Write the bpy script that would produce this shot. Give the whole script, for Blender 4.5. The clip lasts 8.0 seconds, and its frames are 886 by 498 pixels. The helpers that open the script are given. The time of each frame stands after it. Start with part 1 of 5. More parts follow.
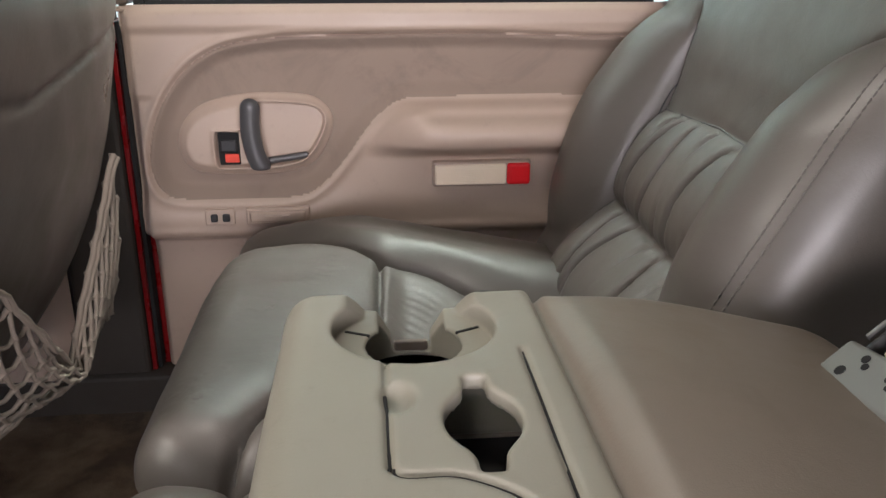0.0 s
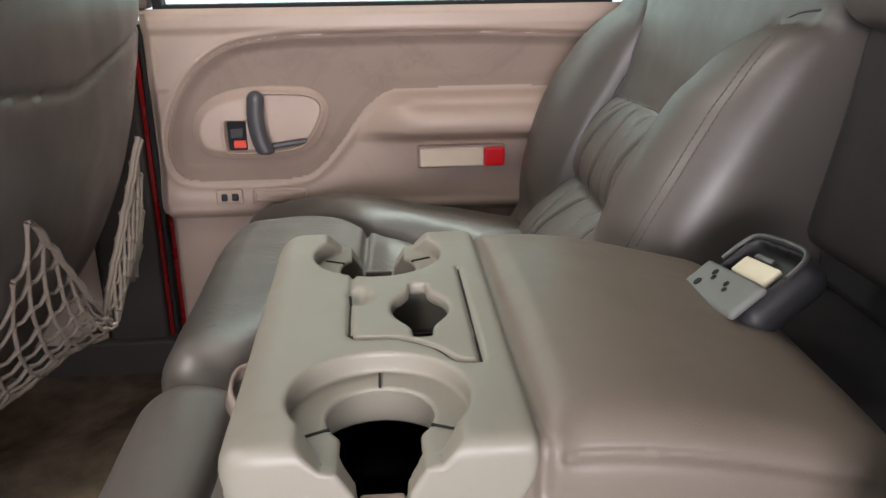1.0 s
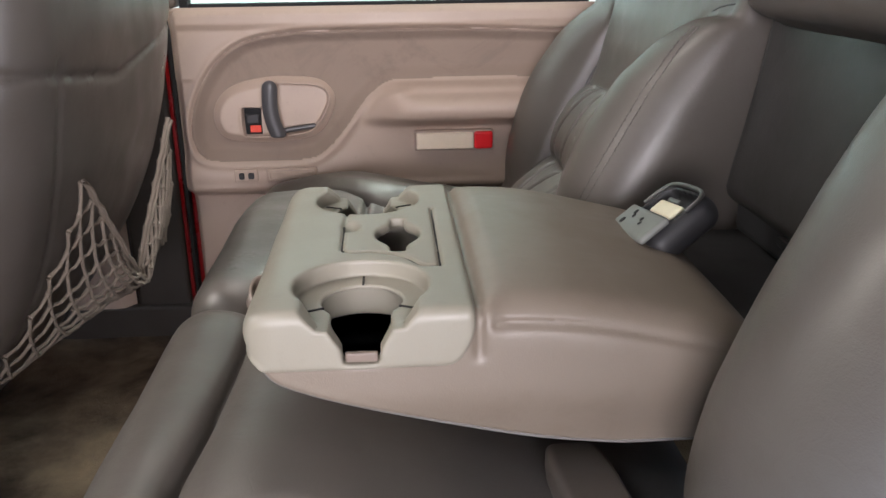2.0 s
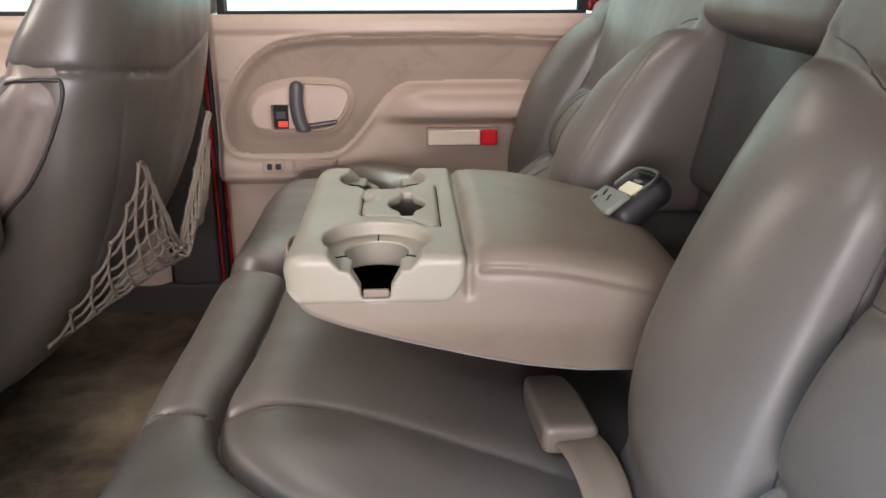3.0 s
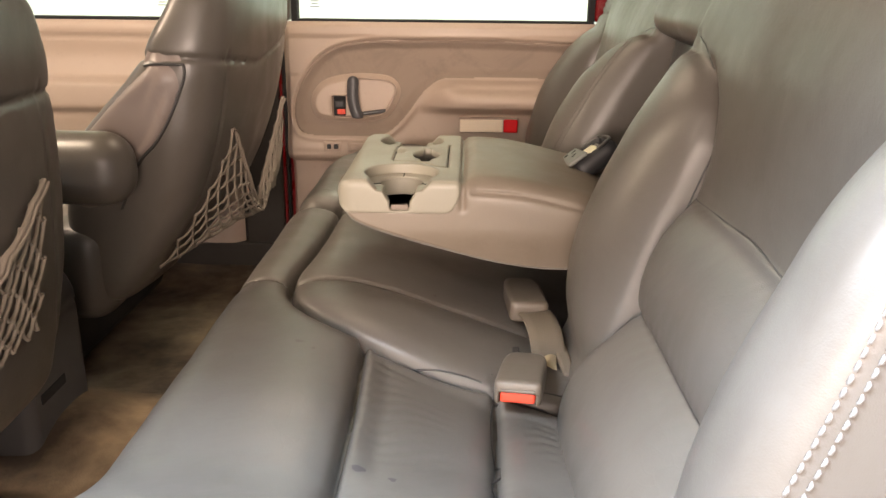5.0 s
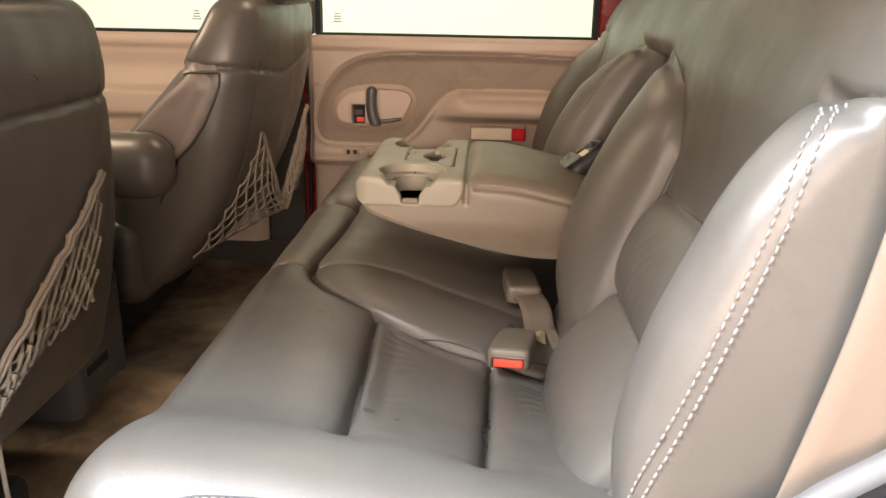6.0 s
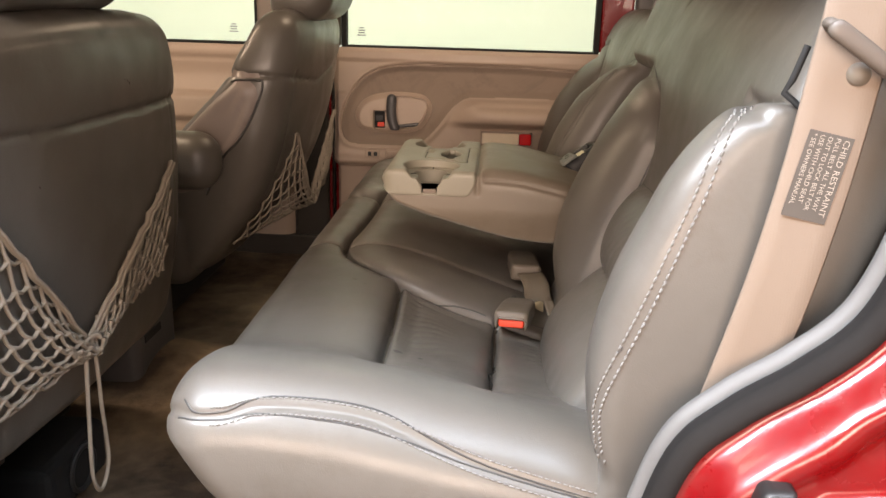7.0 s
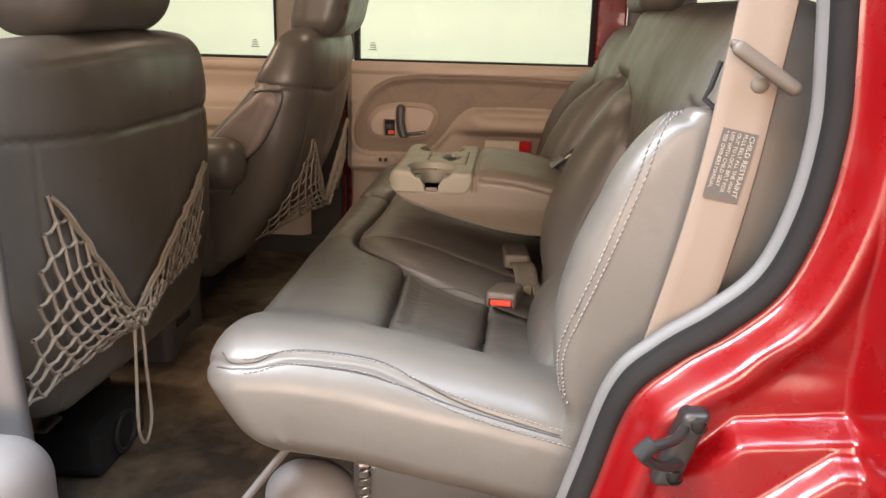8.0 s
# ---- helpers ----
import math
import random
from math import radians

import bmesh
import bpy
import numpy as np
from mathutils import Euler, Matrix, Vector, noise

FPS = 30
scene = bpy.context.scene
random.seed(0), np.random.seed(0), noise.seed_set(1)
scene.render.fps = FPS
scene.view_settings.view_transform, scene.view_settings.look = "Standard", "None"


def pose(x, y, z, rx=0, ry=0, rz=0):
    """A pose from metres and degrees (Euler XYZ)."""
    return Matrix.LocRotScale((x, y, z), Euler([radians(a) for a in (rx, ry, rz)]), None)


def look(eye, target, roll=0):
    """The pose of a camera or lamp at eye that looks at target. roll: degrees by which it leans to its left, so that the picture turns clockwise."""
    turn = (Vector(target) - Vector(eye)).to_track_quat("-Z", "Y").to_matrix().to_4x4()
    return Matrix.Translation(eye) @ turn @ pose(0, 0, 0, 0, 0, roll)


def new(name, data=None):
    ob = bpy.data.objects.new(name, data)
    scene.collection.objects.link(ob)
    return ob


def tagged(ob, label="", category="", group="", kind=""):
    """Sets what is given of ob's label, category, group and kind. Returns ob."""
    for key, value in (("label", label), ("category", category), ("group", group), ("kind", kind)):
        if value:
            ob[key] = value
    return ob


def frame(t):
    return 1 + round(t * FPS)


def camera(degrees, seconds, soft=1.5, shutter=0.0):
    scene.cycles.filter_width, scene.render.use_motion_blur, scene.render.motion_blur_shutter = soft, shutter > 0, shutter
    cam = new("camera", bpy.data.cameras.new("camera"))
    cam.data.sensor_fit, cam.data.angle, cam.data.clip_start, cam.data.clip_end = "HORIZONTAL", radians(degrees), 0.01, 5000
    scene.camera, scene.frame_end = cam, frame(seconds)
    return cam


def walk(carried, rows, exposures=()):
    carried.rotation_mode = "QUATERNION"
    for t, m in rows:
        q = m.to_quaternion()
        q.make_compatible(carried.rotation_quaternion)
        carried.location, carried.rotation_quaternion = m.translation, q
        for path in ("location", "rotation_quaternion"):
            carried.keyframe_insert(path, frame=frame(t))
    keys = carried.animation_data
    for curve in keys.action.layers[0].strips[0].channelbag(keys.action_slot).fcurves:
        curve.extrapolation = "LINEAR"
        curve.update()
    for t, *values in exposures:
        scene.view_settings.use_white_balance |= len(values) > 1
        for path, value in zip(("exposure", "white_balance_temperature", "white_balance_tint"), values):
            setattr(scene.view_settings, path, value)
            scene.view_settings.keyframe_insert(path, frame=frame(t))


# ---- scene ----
cam = camera(56.1, 8.0)
METRES, EYE, TILT, LEAN, TURN = 1.25, 0.62, -20.0, 0.0, -5.0
ROWS = [
    (0.0, 0.0, 0.0, 0.0, 0.0, 0.0, -0.0),
    (0.5, 0.0179, -0.0615, -0.015, 0.23, 0.03, 0.24),
    (1.0, 0.0301, -0.1097, -0.0316, 0.68, 0.07, 0.4),
    (1.5, 0.0475, -0.1644, -0.0545, 1.11, 0.18, 0.41),
    (3.0, 0.0688, -0.3332, -0.1023, 2.48, 0.84, -0.84),
    (3.5, 0.0848, -0.3862, -0.1211, 3.15, 1.01, -1.45),
    (4.0, 0.0954, -0.442, -0.1389, 4.14, 1.18, -1.94),
    (4.5, 0.1116, -0.519, -0.1641, 5.17, 1.31, -2.38),
    (6.0, 0.1544, -0.6677, -0.2088, 7.28, 2.44, -3.65),
    (6.5, 0.1569, -0.7436, -0.2304, 7.52, 2.79, -4.1),
    (7.0, 0.1688, -0.8124, -0.2475, 7.82, 3.08, -4.46),
    (7.5, 0.1817, -0.872, -0.2591, 8.24, 3.41, -4.68),
    (8.0, 0.2059, -0.9305, -0.28, 8.75, 3.81, -4.59),
]
walk(cam, [(t, pose(0, 0, EYE, TILT, LEAN, TURN) @ pose(METRES * x, METRES * y, METRES * z, 90 + pitch, roll, yaw)) for t, x, y, z, yaw, pitch, roll in ROWS],
     [(0.0, 0.78, 5250, 10), (1.5, 0.76, 5200, 10), (3.0, 0.90, 5400, 11), (4.5, 0.94, 6300, 12), (6.0, 0.46, 6950, 14), (8.0, 0.0, 7050, 15)])

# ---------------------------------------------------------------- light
# The car stands in a lit workshop: soft grey surroundings, rows of ceiling lamps and unseen fills.
world = bpy.data.worlds.new("workshop_air")
scene.world = world
world.use_nodes = True
world.node_tree.nodes["Background"].inputs["Color"].default_value = (0.80, 0.84, 0.90, 1)
world.node_tree.nodes["Background"].inputs["Strength"].default_value = 0.08


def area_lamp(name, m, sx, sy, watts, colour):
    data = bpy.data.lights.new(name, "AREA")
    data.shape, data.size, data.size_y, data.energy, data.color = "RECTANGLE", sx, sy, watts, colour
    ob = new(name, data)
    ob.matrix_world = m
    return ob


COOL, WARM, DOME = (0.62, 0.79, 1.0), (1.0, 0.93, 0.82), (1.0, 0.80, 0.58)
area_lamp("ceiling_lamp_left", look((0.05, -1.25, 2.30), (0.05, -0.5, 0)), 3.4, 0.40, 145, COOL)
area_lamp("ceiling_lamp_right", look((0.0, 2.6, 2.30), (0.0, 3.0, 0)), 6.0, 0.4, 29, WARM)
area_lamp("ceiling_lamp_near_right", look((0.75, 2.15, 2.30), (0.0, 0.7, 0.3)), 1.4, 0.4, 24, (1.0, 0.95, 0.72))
# unseen lamp added ahead of the car for the cool windshield light
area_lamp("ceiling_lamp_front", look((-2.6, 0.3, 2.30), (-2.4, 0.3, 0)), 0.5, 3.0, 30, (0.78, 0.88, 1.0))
# unseen fills added low outside the open door and ahead of it, the dome lamp, lit because the door is open, and two
# more cabin fills
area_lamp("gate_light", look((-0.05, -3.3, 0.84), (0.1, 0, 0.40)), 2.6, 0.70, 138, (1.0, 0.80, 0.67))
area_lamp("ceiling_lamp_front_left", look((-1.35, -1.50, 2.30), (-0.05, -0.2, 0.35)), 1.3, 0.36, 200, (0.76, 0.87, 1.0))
area_lamp("dome_lamp_middle", look((-0.05, 0.62, 1.02), (-0.05, 0.62, 0)), 0.22, 0.12, 1.2, DOME)
# unseen fill at the roof edge, added to brighten the far door
area_lamp("reading_lamp_left", look((-0.33, -0.40, 0.985), (0.05, 0.6, 0.30)), 0.16, 0.10, 1.2, (1.0, 0.84, 0.70))
# unseen fill added for the passenger seat's inner side
area_lamp("dome_lamp_front", look((-0.85, 0.29, 1.02), (-0.85, 0.29, 0)), 0.20, 0.12, 6.0, DOME)

# ---------------------------------------------------------------- kit: shapes as distance fields
def smin(a, b, k):
    h = np.clip(0.5 + 0.5 * (b - a) / k, 0, 1)
    return b + (a - b) * h - k * h * (1 - h)


def smax(a, b, k):
    return -smin(-a, -b, k)


def step(v, a, b):
    t = np.clip((v - a) / (b - a), 0, 1)
    return t * t * (3 - 2 * t)


def bump(v, c, w):
    return np.exp(-(((v - c) / w) ** 2))


def rbox(p, lo, hi, r):
    """A box from lo to hi with its edges rounded by r."""
    q = [np.abs(p[i] - (lo[i] + hi[i]) / 2) - (hi[i] - lo[i]) / 2 + r for i in range(3)]
    out = np.sqrt(sum(np.maximum(c, 0) ** 2 for c in q))
    return out + np.minimum(np.maximum(np.maximum(q[0], q[1]), q[2]), 0) - r


def capsule(p, a, b, r):
    a, b = np.array(a, float), np.array(b, float)
    d = b - a
    w = [p[i] - a[i] for i in range(3)]
    t = np.clip(sum(w[i] * d[i] for i in range(3)) / (d @ d), 0, 1)
    return np.sqrt(sum((w[i] - t * d[i]) ** 2 for i in range(3))) - r


def line_gap(coords, pts):
    """The distance of points to a broken line, in as many coordinates as are given."""
    best = None
    for a, b in zip(pts[:-1], pts[1:]):
        a, b = np.array(a, float), np.array(b, float)
        d = b - a
        w = [c - a[i] for i, c in enumerate(coords)]
        t = np.clip(sum(w[i] * d[i] for i in range(len(d))) / max(d @ d, 1e-12), 0, 1)
        q = sum((w[i] - t * d[i]) ** 2 for i in range(len(d)))
        best = q if best is None else np.minimum(best, q)
    return np.sqrt(best)


def in_outline(u, v, pts):
    """The signed distance to a closed outline, negative inside."""
    inside = np.zeros(np.shape(u), bool)
    for (ax, ay), (bx, by) in zip(pts, pts[1:] + pts[:1]):
        cut = (ay > v) != (by > v)
        with np.errstate(divide="ignore", invalid="ignore"):
            inside ^= cut & (u < (bx - ax) * (v - ay) / (by - ay + 1e-12) + ax)
    gap = line_gap((u, v), pts + pts[:1])
    return np.where(inside, -gap, gap)


def spline(pts, n=8, closed=False):
    """A smooth line through points."""
    p = [np.array(q, float) for q in pts]
    ext = [p[-1]] + p + p[:2] if closed else [2 * p[0] - p[1]] + p + [2 * p[-1] - p[-2]]
    out = []
    for i in range(1, len(ext) - 2):
        a, b, c, d = ext[i - 1: i + 3]
        for t in np.arange(n) / n:
            out.append(0.5 * (2 * b + (c - a) * t + (2 * a - 5 * b + 4 * c - d) * t * t + (3 * b - a - 3 * c + d) * t ** 3))
    if not closed:
        out.append(ext[-2])
    return [tuple(q) for q in out]


def wobble(p, scale, seed=0.0):
    """Cheap smooth unevenness, about -1 to 1."""
    x, y, z = [c * scale for c in p]
    s = seed * 1.7
    return (np.sin(x * 1.9 + 1.3 * np.sin(y * 1.1 + s) + s) + np.sin(y * 2.3 + 1.1 * np.sin(z * 1.7 - s) + 2 * s)
            + np.sin(z * 2.1 + 1.2 * np.sin(x * 1.3 + s) - s)) / 3


BLOCK = 8


def solid(f, lo, hi, h, settle=2):
    """The skin of a distance field f((x, y, z)) inside a box, in cells of size h: vertices and quads."""
    lo = np.array(lo, float)
    nb = np.ceil((np.array(hi, float) - lo) / (h * BLOCK)).astype(int)
    n = nb * BLOCK + 1
    grid = np.indices(nb).reshape(3, -1)
    mid = [lo[i] + (grid[i] + 0.5) * BLOCK * h for i in range(3)]
    rough = f(mid).reshape(nb)
    near = np.abs(rough) < BLOCK * h * 1.35 + 0.01
    val = np.pad(np.where(rough < 0, -1.0, 1.0).repeat(BLOCK, 0).repeat(BLOCK, 1).repeat(BLOCK, 2), ((0, 1),) * 3, mode="edge")
    cells = near.repeat(BLOCK, 0).repeat(BLOCK, 1).repeat(BLOCK, 2)
    mask = np.zeros(n, bool)
    ends = [(slice(0, -1), slice(1, None))[j] for j in (0, 1)]
    for a in ends:
        for b in ends:
            for c in ends:
                mask[a, b, c] |= cells
    at = np.nonzero(mask)
    val[mask] = f([lo[i] + at[i] * h for i in range(3)])
    val[val == 0] = 1e-9
    neg = val < 0
    count = sum(neg[a, b, c].astype(np.int8) for a in ends for b in ends for c in ends)
    active = (count > 0) & (count < 8)
    cell = np.argwhere(active)
    index = np.full(active.shape, -1, np.int64)
    index[active] = np.arange(len(cell))
    corner = [(i, j, k) for i in (0, 1) for j in (0, 1) for k in (0, 1)]
    cv = np.stack([val[cell[:, 0] + i, cell[:, 1] + j, cell[:, 2] + k] for i, j, k in corner], 1)
    total, hits = np.zeros((len(cell), 3)), np.zeros(len(cell))
    for a in range(8):
        for b in range(a + 1, 8):
            ca, cb = np.array(corner[a]), np.array(corner[b])
            if np.abs(ca - cb).sum() != 1:
                continue
            cross = (cv[:, a] < 0) != (cv[:, b] < 0)
            t = cv[:, a] / np.where(cross, cv[:, a] - cv[:, b], 1)
            total += np.where(cross[:, None], ca + (cb - ca) * t[:, None], 0)
            hits += cross
    verts = lo + (cell + total / hits[:, None]) * h
    quads = []
    for axis in range(3):
        u, w = (axis + 1) % 3, (axis + 2) % 3
        sl = [slice(1, -1)] * 3
        sa, sb = list(sl), list(sl)
        sa[axis], sb[axis] = slice(0, -1), slice(1, None)
        ea, eb = neg[tuple(sa)], neg[tuple(sb)]
        for flip, cond in ((False, ea & ~eb), (True, ~ea & eb)):
            e = np.argwhere(cond)
            if not len(e):
                continue
            off = np.ones(3, int)
            off[axis] = 0
            e = e + off
            ring = []
            for du, dw in ((-1, -1), (0, -1), (0, 0), (-1, 0)):
                c = e.copy()
                c[:, u] += du
                c[:, w] += dw
                ring.append(index[c[:, 0], c[:, 1], c[:, 2]])
            q = np.stack(ring, 1)
            quads.append(q[:, ::-1] if flip else q)
    quads = np.concatenate(quads)
    quads = quads[(quads >= 0).all(1)]
    e = h * 0.4
    for _ in range(settle):
        c = [verts[:, i] for i in range(3)]
        d = f(c)
        g = np.stack([f([c[j] + (e if j == i else 0) for j in range(3)]) - f([c[j] - (e if j == i else 0) for j in range(3)]) for i in range(3)], 1) / (2 * e)
        move = -d[:, None] * g / np.maximum((g ** 2).sum(1), 0.15)[:, None]
        size = np.linalg.norm(move, axis=1)
        verts = verts + move * np.minimum(1, 0.5 * h / np.maximum(size, 1e-9))[:, None]
    return verts, quads


def onto(f, pts, steps=6):
    """Points moved onto the skin of a field, with the field's outward directions there."""
    v = np.array(pts, float)
    e = 0.001
    for _ in range(steps):
        c = [v[:, i] for i in range(3)]
        d = f(c)
        g = np.stack([f([c[j] + (e if j == i else 0) for j in range(3)]) - f([c[j] - (e if j == i else 0) for j in range(3)]) for i in range(3)], 1) / (2 * e)
        v = v - d[:, None] * g / np.maximum((g ** 2).sum(1), 0.2)[:, None]
    return v, g / np.linalg.norm(g, axis=1)[:, None]


# ---------------------------------------------------------------- kit: objects
def thing(name, label, category, group="", kind="", at=(0, 0, 0)):
    ob = new(name)
    ob.location = at
    ob.empty_display_size = 0.05
    return tagged(ob, label, category, group, kind)


def mesh_of(name, verts, faces, smooth=True):
    me = bpy.data.meshes.new(name)
    verts = np.asarray(verts, np.float32)
    if isinstance(faces, np.ndarray):
        k = faces.shape[1]
        me.vertices.add(len(verts))
        me.vertices.foreach_set("co", verts.ravel())
        me.loops.add(faces.size)
        me.loops.foreach_set("vertex_index", faces.astype(np.int32).ravel())
        me.polygons.add(len(faces))
        me.polygons.foreach_set("loop_start", np.arange(0, faces.size, k, dtype=np.int32))
        me.polygons.foreach_set("use_smooth", np.full(len(faces), smooth))
        me.update(calc_edges=True)
    else:
        me.from_pydata([tuple(map(float, v)) for v in verts], [], faces)
        me.polygons.foreach_set("use_smooth", np.full(len(faces), smooth))
        me.update()
    me.validate()
    return me


def part(name, data, material, parent=None, label="", kind=""):
    """One mesh object, from a bmesh, a mesh or (vertices, faces), under its thing or part. All are built where they stand."""
    if isinstance(data, bmesh.types.BMesh):
        me = bpy.data.meshes.new(name)
        data.to_mesh(me)
        data.free()
    elif isinstance(data, tuple):
        me = mesh_of(name, *data)
    else:
        me = data
    me.name = name
    if not me.materials:
        me.materials.append(material)
    ob = new(name, me)
    if parent is not None:
        root, at = parent, Vector((0, 0, 0))
        while root is not None:
            at += root.location
            root = root.parent
        ob.parent = parent
        ob.location = -at
    return tagged(ob, label, kind=kind)


def joined(pieces):
    """Several (vertices, quads) as one."""
    vs, fs, n = [], [], 0
    for v, f in pieces:
        vs.append(np.asarray(v, float))
        fs.append(np.asarray(f) + n)
        n += len(v)
    return np.concatenate(vs), np.concatenate(fs)


def tube(pts, r, sides=6, closed=False):
    """A round cord along a line: vertices and quads. r: one radius or one for each point."""
    p = np.array(pts, float)
    n = len(p)
    tan = (np.roll(p, -1, 0) - np.roll(p, 1, 0)) if closed else np.gradient(p, axis=0)
    tan /= np.maximum(np.linalg.norm(tan, axis=1), 1e-9)[:, None]
    ref = np.array([0.31, 0.22, 0.92]) if abs(tan[0] @ np.array([0.31, 0.22, 0.92])) < 0.95 else np.array([0.9, 0.1, 0.2])
    a = np.empty_like(p)
    last = ref
    for i in range(n):
        last = last - tan[i] * (last @ tan[i])
        last = last / max(np.linalg.norm(last), 1e-9)
        a[i] = last
    b = np.cross(tan, a)
    rr = np.broadcast_to(np.asarray(r, float), (n,))
    ang = np.arange(sides) / sides * 2 * np.pi
    v = (p[:, None] + rr[:, None, None] * (a[:, None] * np.cos(ang)[None, :, None] + b[:, None] * np.sin(ang)[None, :, None])).reshape(-1, 3)
    f = []
    for i in range(n if closed else n - 1):
        for j in range(sides):
            k, m = (i + 1) % n, (j + 1) % sides
            f.append((i * sides + j, i * sides + m, k * sides + m, k * sides + j))
    return v, np.array(f)


def sweep(path, section, closed=False):
    """A section that runs along a path. path: rows of (place, across, out); section: (across, out) pairs, closed."""
    v, f, m = [], [], len(section)
    for p, a, o in path:
        for s, t in section:
            v.append(np.array(p) + np.array(a) * s + np.array(o) * t)
    n = len(path)
    for i in range(n if closed else n - 1):
        for j in range(m):
            k, l = (i + 1) % n, (j + 1) % m
            f.append((i * m + j, k * m + j, k * m + l, i * m + l))
    return np.array(v), np.array(f)


def sheet(fn, us, vs):
    """A surface from fn(U, V) on a grid: vertices and quads."""
    u, v = np.meshgrid(us, vs, indexing="ij")
    pts = np.stack(fn(u, v), -1).reshape(-1, 3)
    nu, nv = len(us), len(vs)
    i, j = np.meshgrid(np.arange(nu - 1), np.arange(nv - 1), indexing="ij")
    a = (i * nv + j).ravel()
    return pts, np.stack([a, a + nv, a + nv + 1, a + 1], 1)


def slab(lo, hi, r=0.004, seg=2):
    """A box with bevelled edges."""
    bm = bmesh.new()
    bmesh.ops.create_cube(bm, size=1)
    for v in bm.verts:
        v.co = Vector([(lo[i] + hi[i]) / 2 + v.co[i] * (hi[i] - lo[i]) for i in range(3)])
    if r:
        bmesh.ops.bevel(bm, geom=bm.edges[:], offset=r, segments=seg, affect="EDGES", profile=0.5)
    for f in bm.faces:
        f.smooth = False
    return bm


def stitches(f, pts, side=0.0, pitch=0.008, length=0.0052, r=0.0011, lift=0.0004):
    """Thread stitches along a line on the skin of a field, set off sideways."""
    p = np.array(pts, float)
    run = np.r_[0, np.cumsum(np.linalg.norm(np.diff(p, axis=0), axis=1))]
    at = np.arange(pitch / 2, run[-1], pitch)
    mid = np.stack([np.interp(at, run, p[:, i]) for i in range(3)], 1)
    fwd = np.stack([np.interp(at + 0.002, run, p[:, i]) - np.interp(at - 0.002, run, p[:, i]) for i in range(3)], 1)
    fwd /= np.maximum(np.linalg.norm(fwd, axis=1), 1e-9)[:, None]
    mid, nor = onto(f, mid)
    if side:
        across = np.cross(fwd, nor)
        across /= np.maximum(np.linalg.norm(across, axis=1), 1e-9)[:, None]
        mid, nor = onto(f, mid + across * side)
    out = []
    for c, t, o in zip(mid, fwd, nor):
        t = t - o * (t @ o)
        t = t / max(np.linalg.norm(t), 1e-9)
        c = c + o * lift
        line = [c - t * length / 2 - o * r, c - t * length / 4 + o * r * 0.3, c + t * length / 4 + o * r * 0.3, c + t * length / 2 - o * r]
        out.append(tube(line, (r * 0.7, r, r, r * 0.7), 5))
    return joined(out)

# ---------------------------------------------------------------- materials
def nodes_of(name):
    m = bpy.data.materials.new(name)
    m.use_nodes = True
    return m, m.node_tree, m.node_tree.nodes["Principled BSDF"]


def noise_node(t, scale, detail=4, rough=0.55, vec=None, warp=0.0):
    n = t.nodes.new("ShaderNodeTexNoise")
    n.inputs["Scale"].default_value, n.inputs["Detail"].default_value = scale, detail
    n.inputs["Roughness"].default_value, n.inputs["Distortion"].default_value = rough, warp
    if vec is not None:
        t.links.new(vec, n.inputs["Vector"])
    return n.outputs["Fac"]


def ramp(t, fac, stops):
    n = t.nodes.new("ShaderNodeValToRGB")
    while len(n.color_ramp.elements) < len(stops):
        n.color_ramp.elements.new(0.5)
    for e, (at, c) in zip(n.color_ramp.elements, stops):
        e.position, e.color = at, (*c, 1) if len(c) == 3 else c
    t.links.new(fac, n.inputs["Fac"])
    return n.outputs["Color"]


def mixed(t, a, b, fac, mode="MIX"):
    n = t.nodes.new("ShaderNodeMix")
    n.data_type, n.blend_type = "RGBA", mode
    for sock, v in ((n.inputs[6], a), (n.inputs[7], b), (n.inputs[0], fac)):
        if hasattr(v, "is_linked"):
            t.links.new(v, sock)
        else:
            sock.default_value = (*v, 1) if isinstance(v, tuple) else v
    return n.outputs[2]


def bumped(t, b, heights):
    """heights: (socket, strength, distance), laid over one another."""
    last = None
    for h, strength, dist in heights:
        n = t.nodes.new("ShaderNodeBump")
        n.inputs["Strength"].default_value, n.inputs["Distance"].default_value = strength, dist
        t.links.new(h, n.inputs["Height"])
        if last is not None:
            t.links.new(last, n.inputs["Normal"])
        last = n.outputs["Normal"]
    t.links.new(last, b.inputs["Normal"])


def metres(t):
    return t.nodes.new("ShaderNodeTexCoord").outputs["Object"]


def times(c, k):
    return tuple(v * k for v in c)


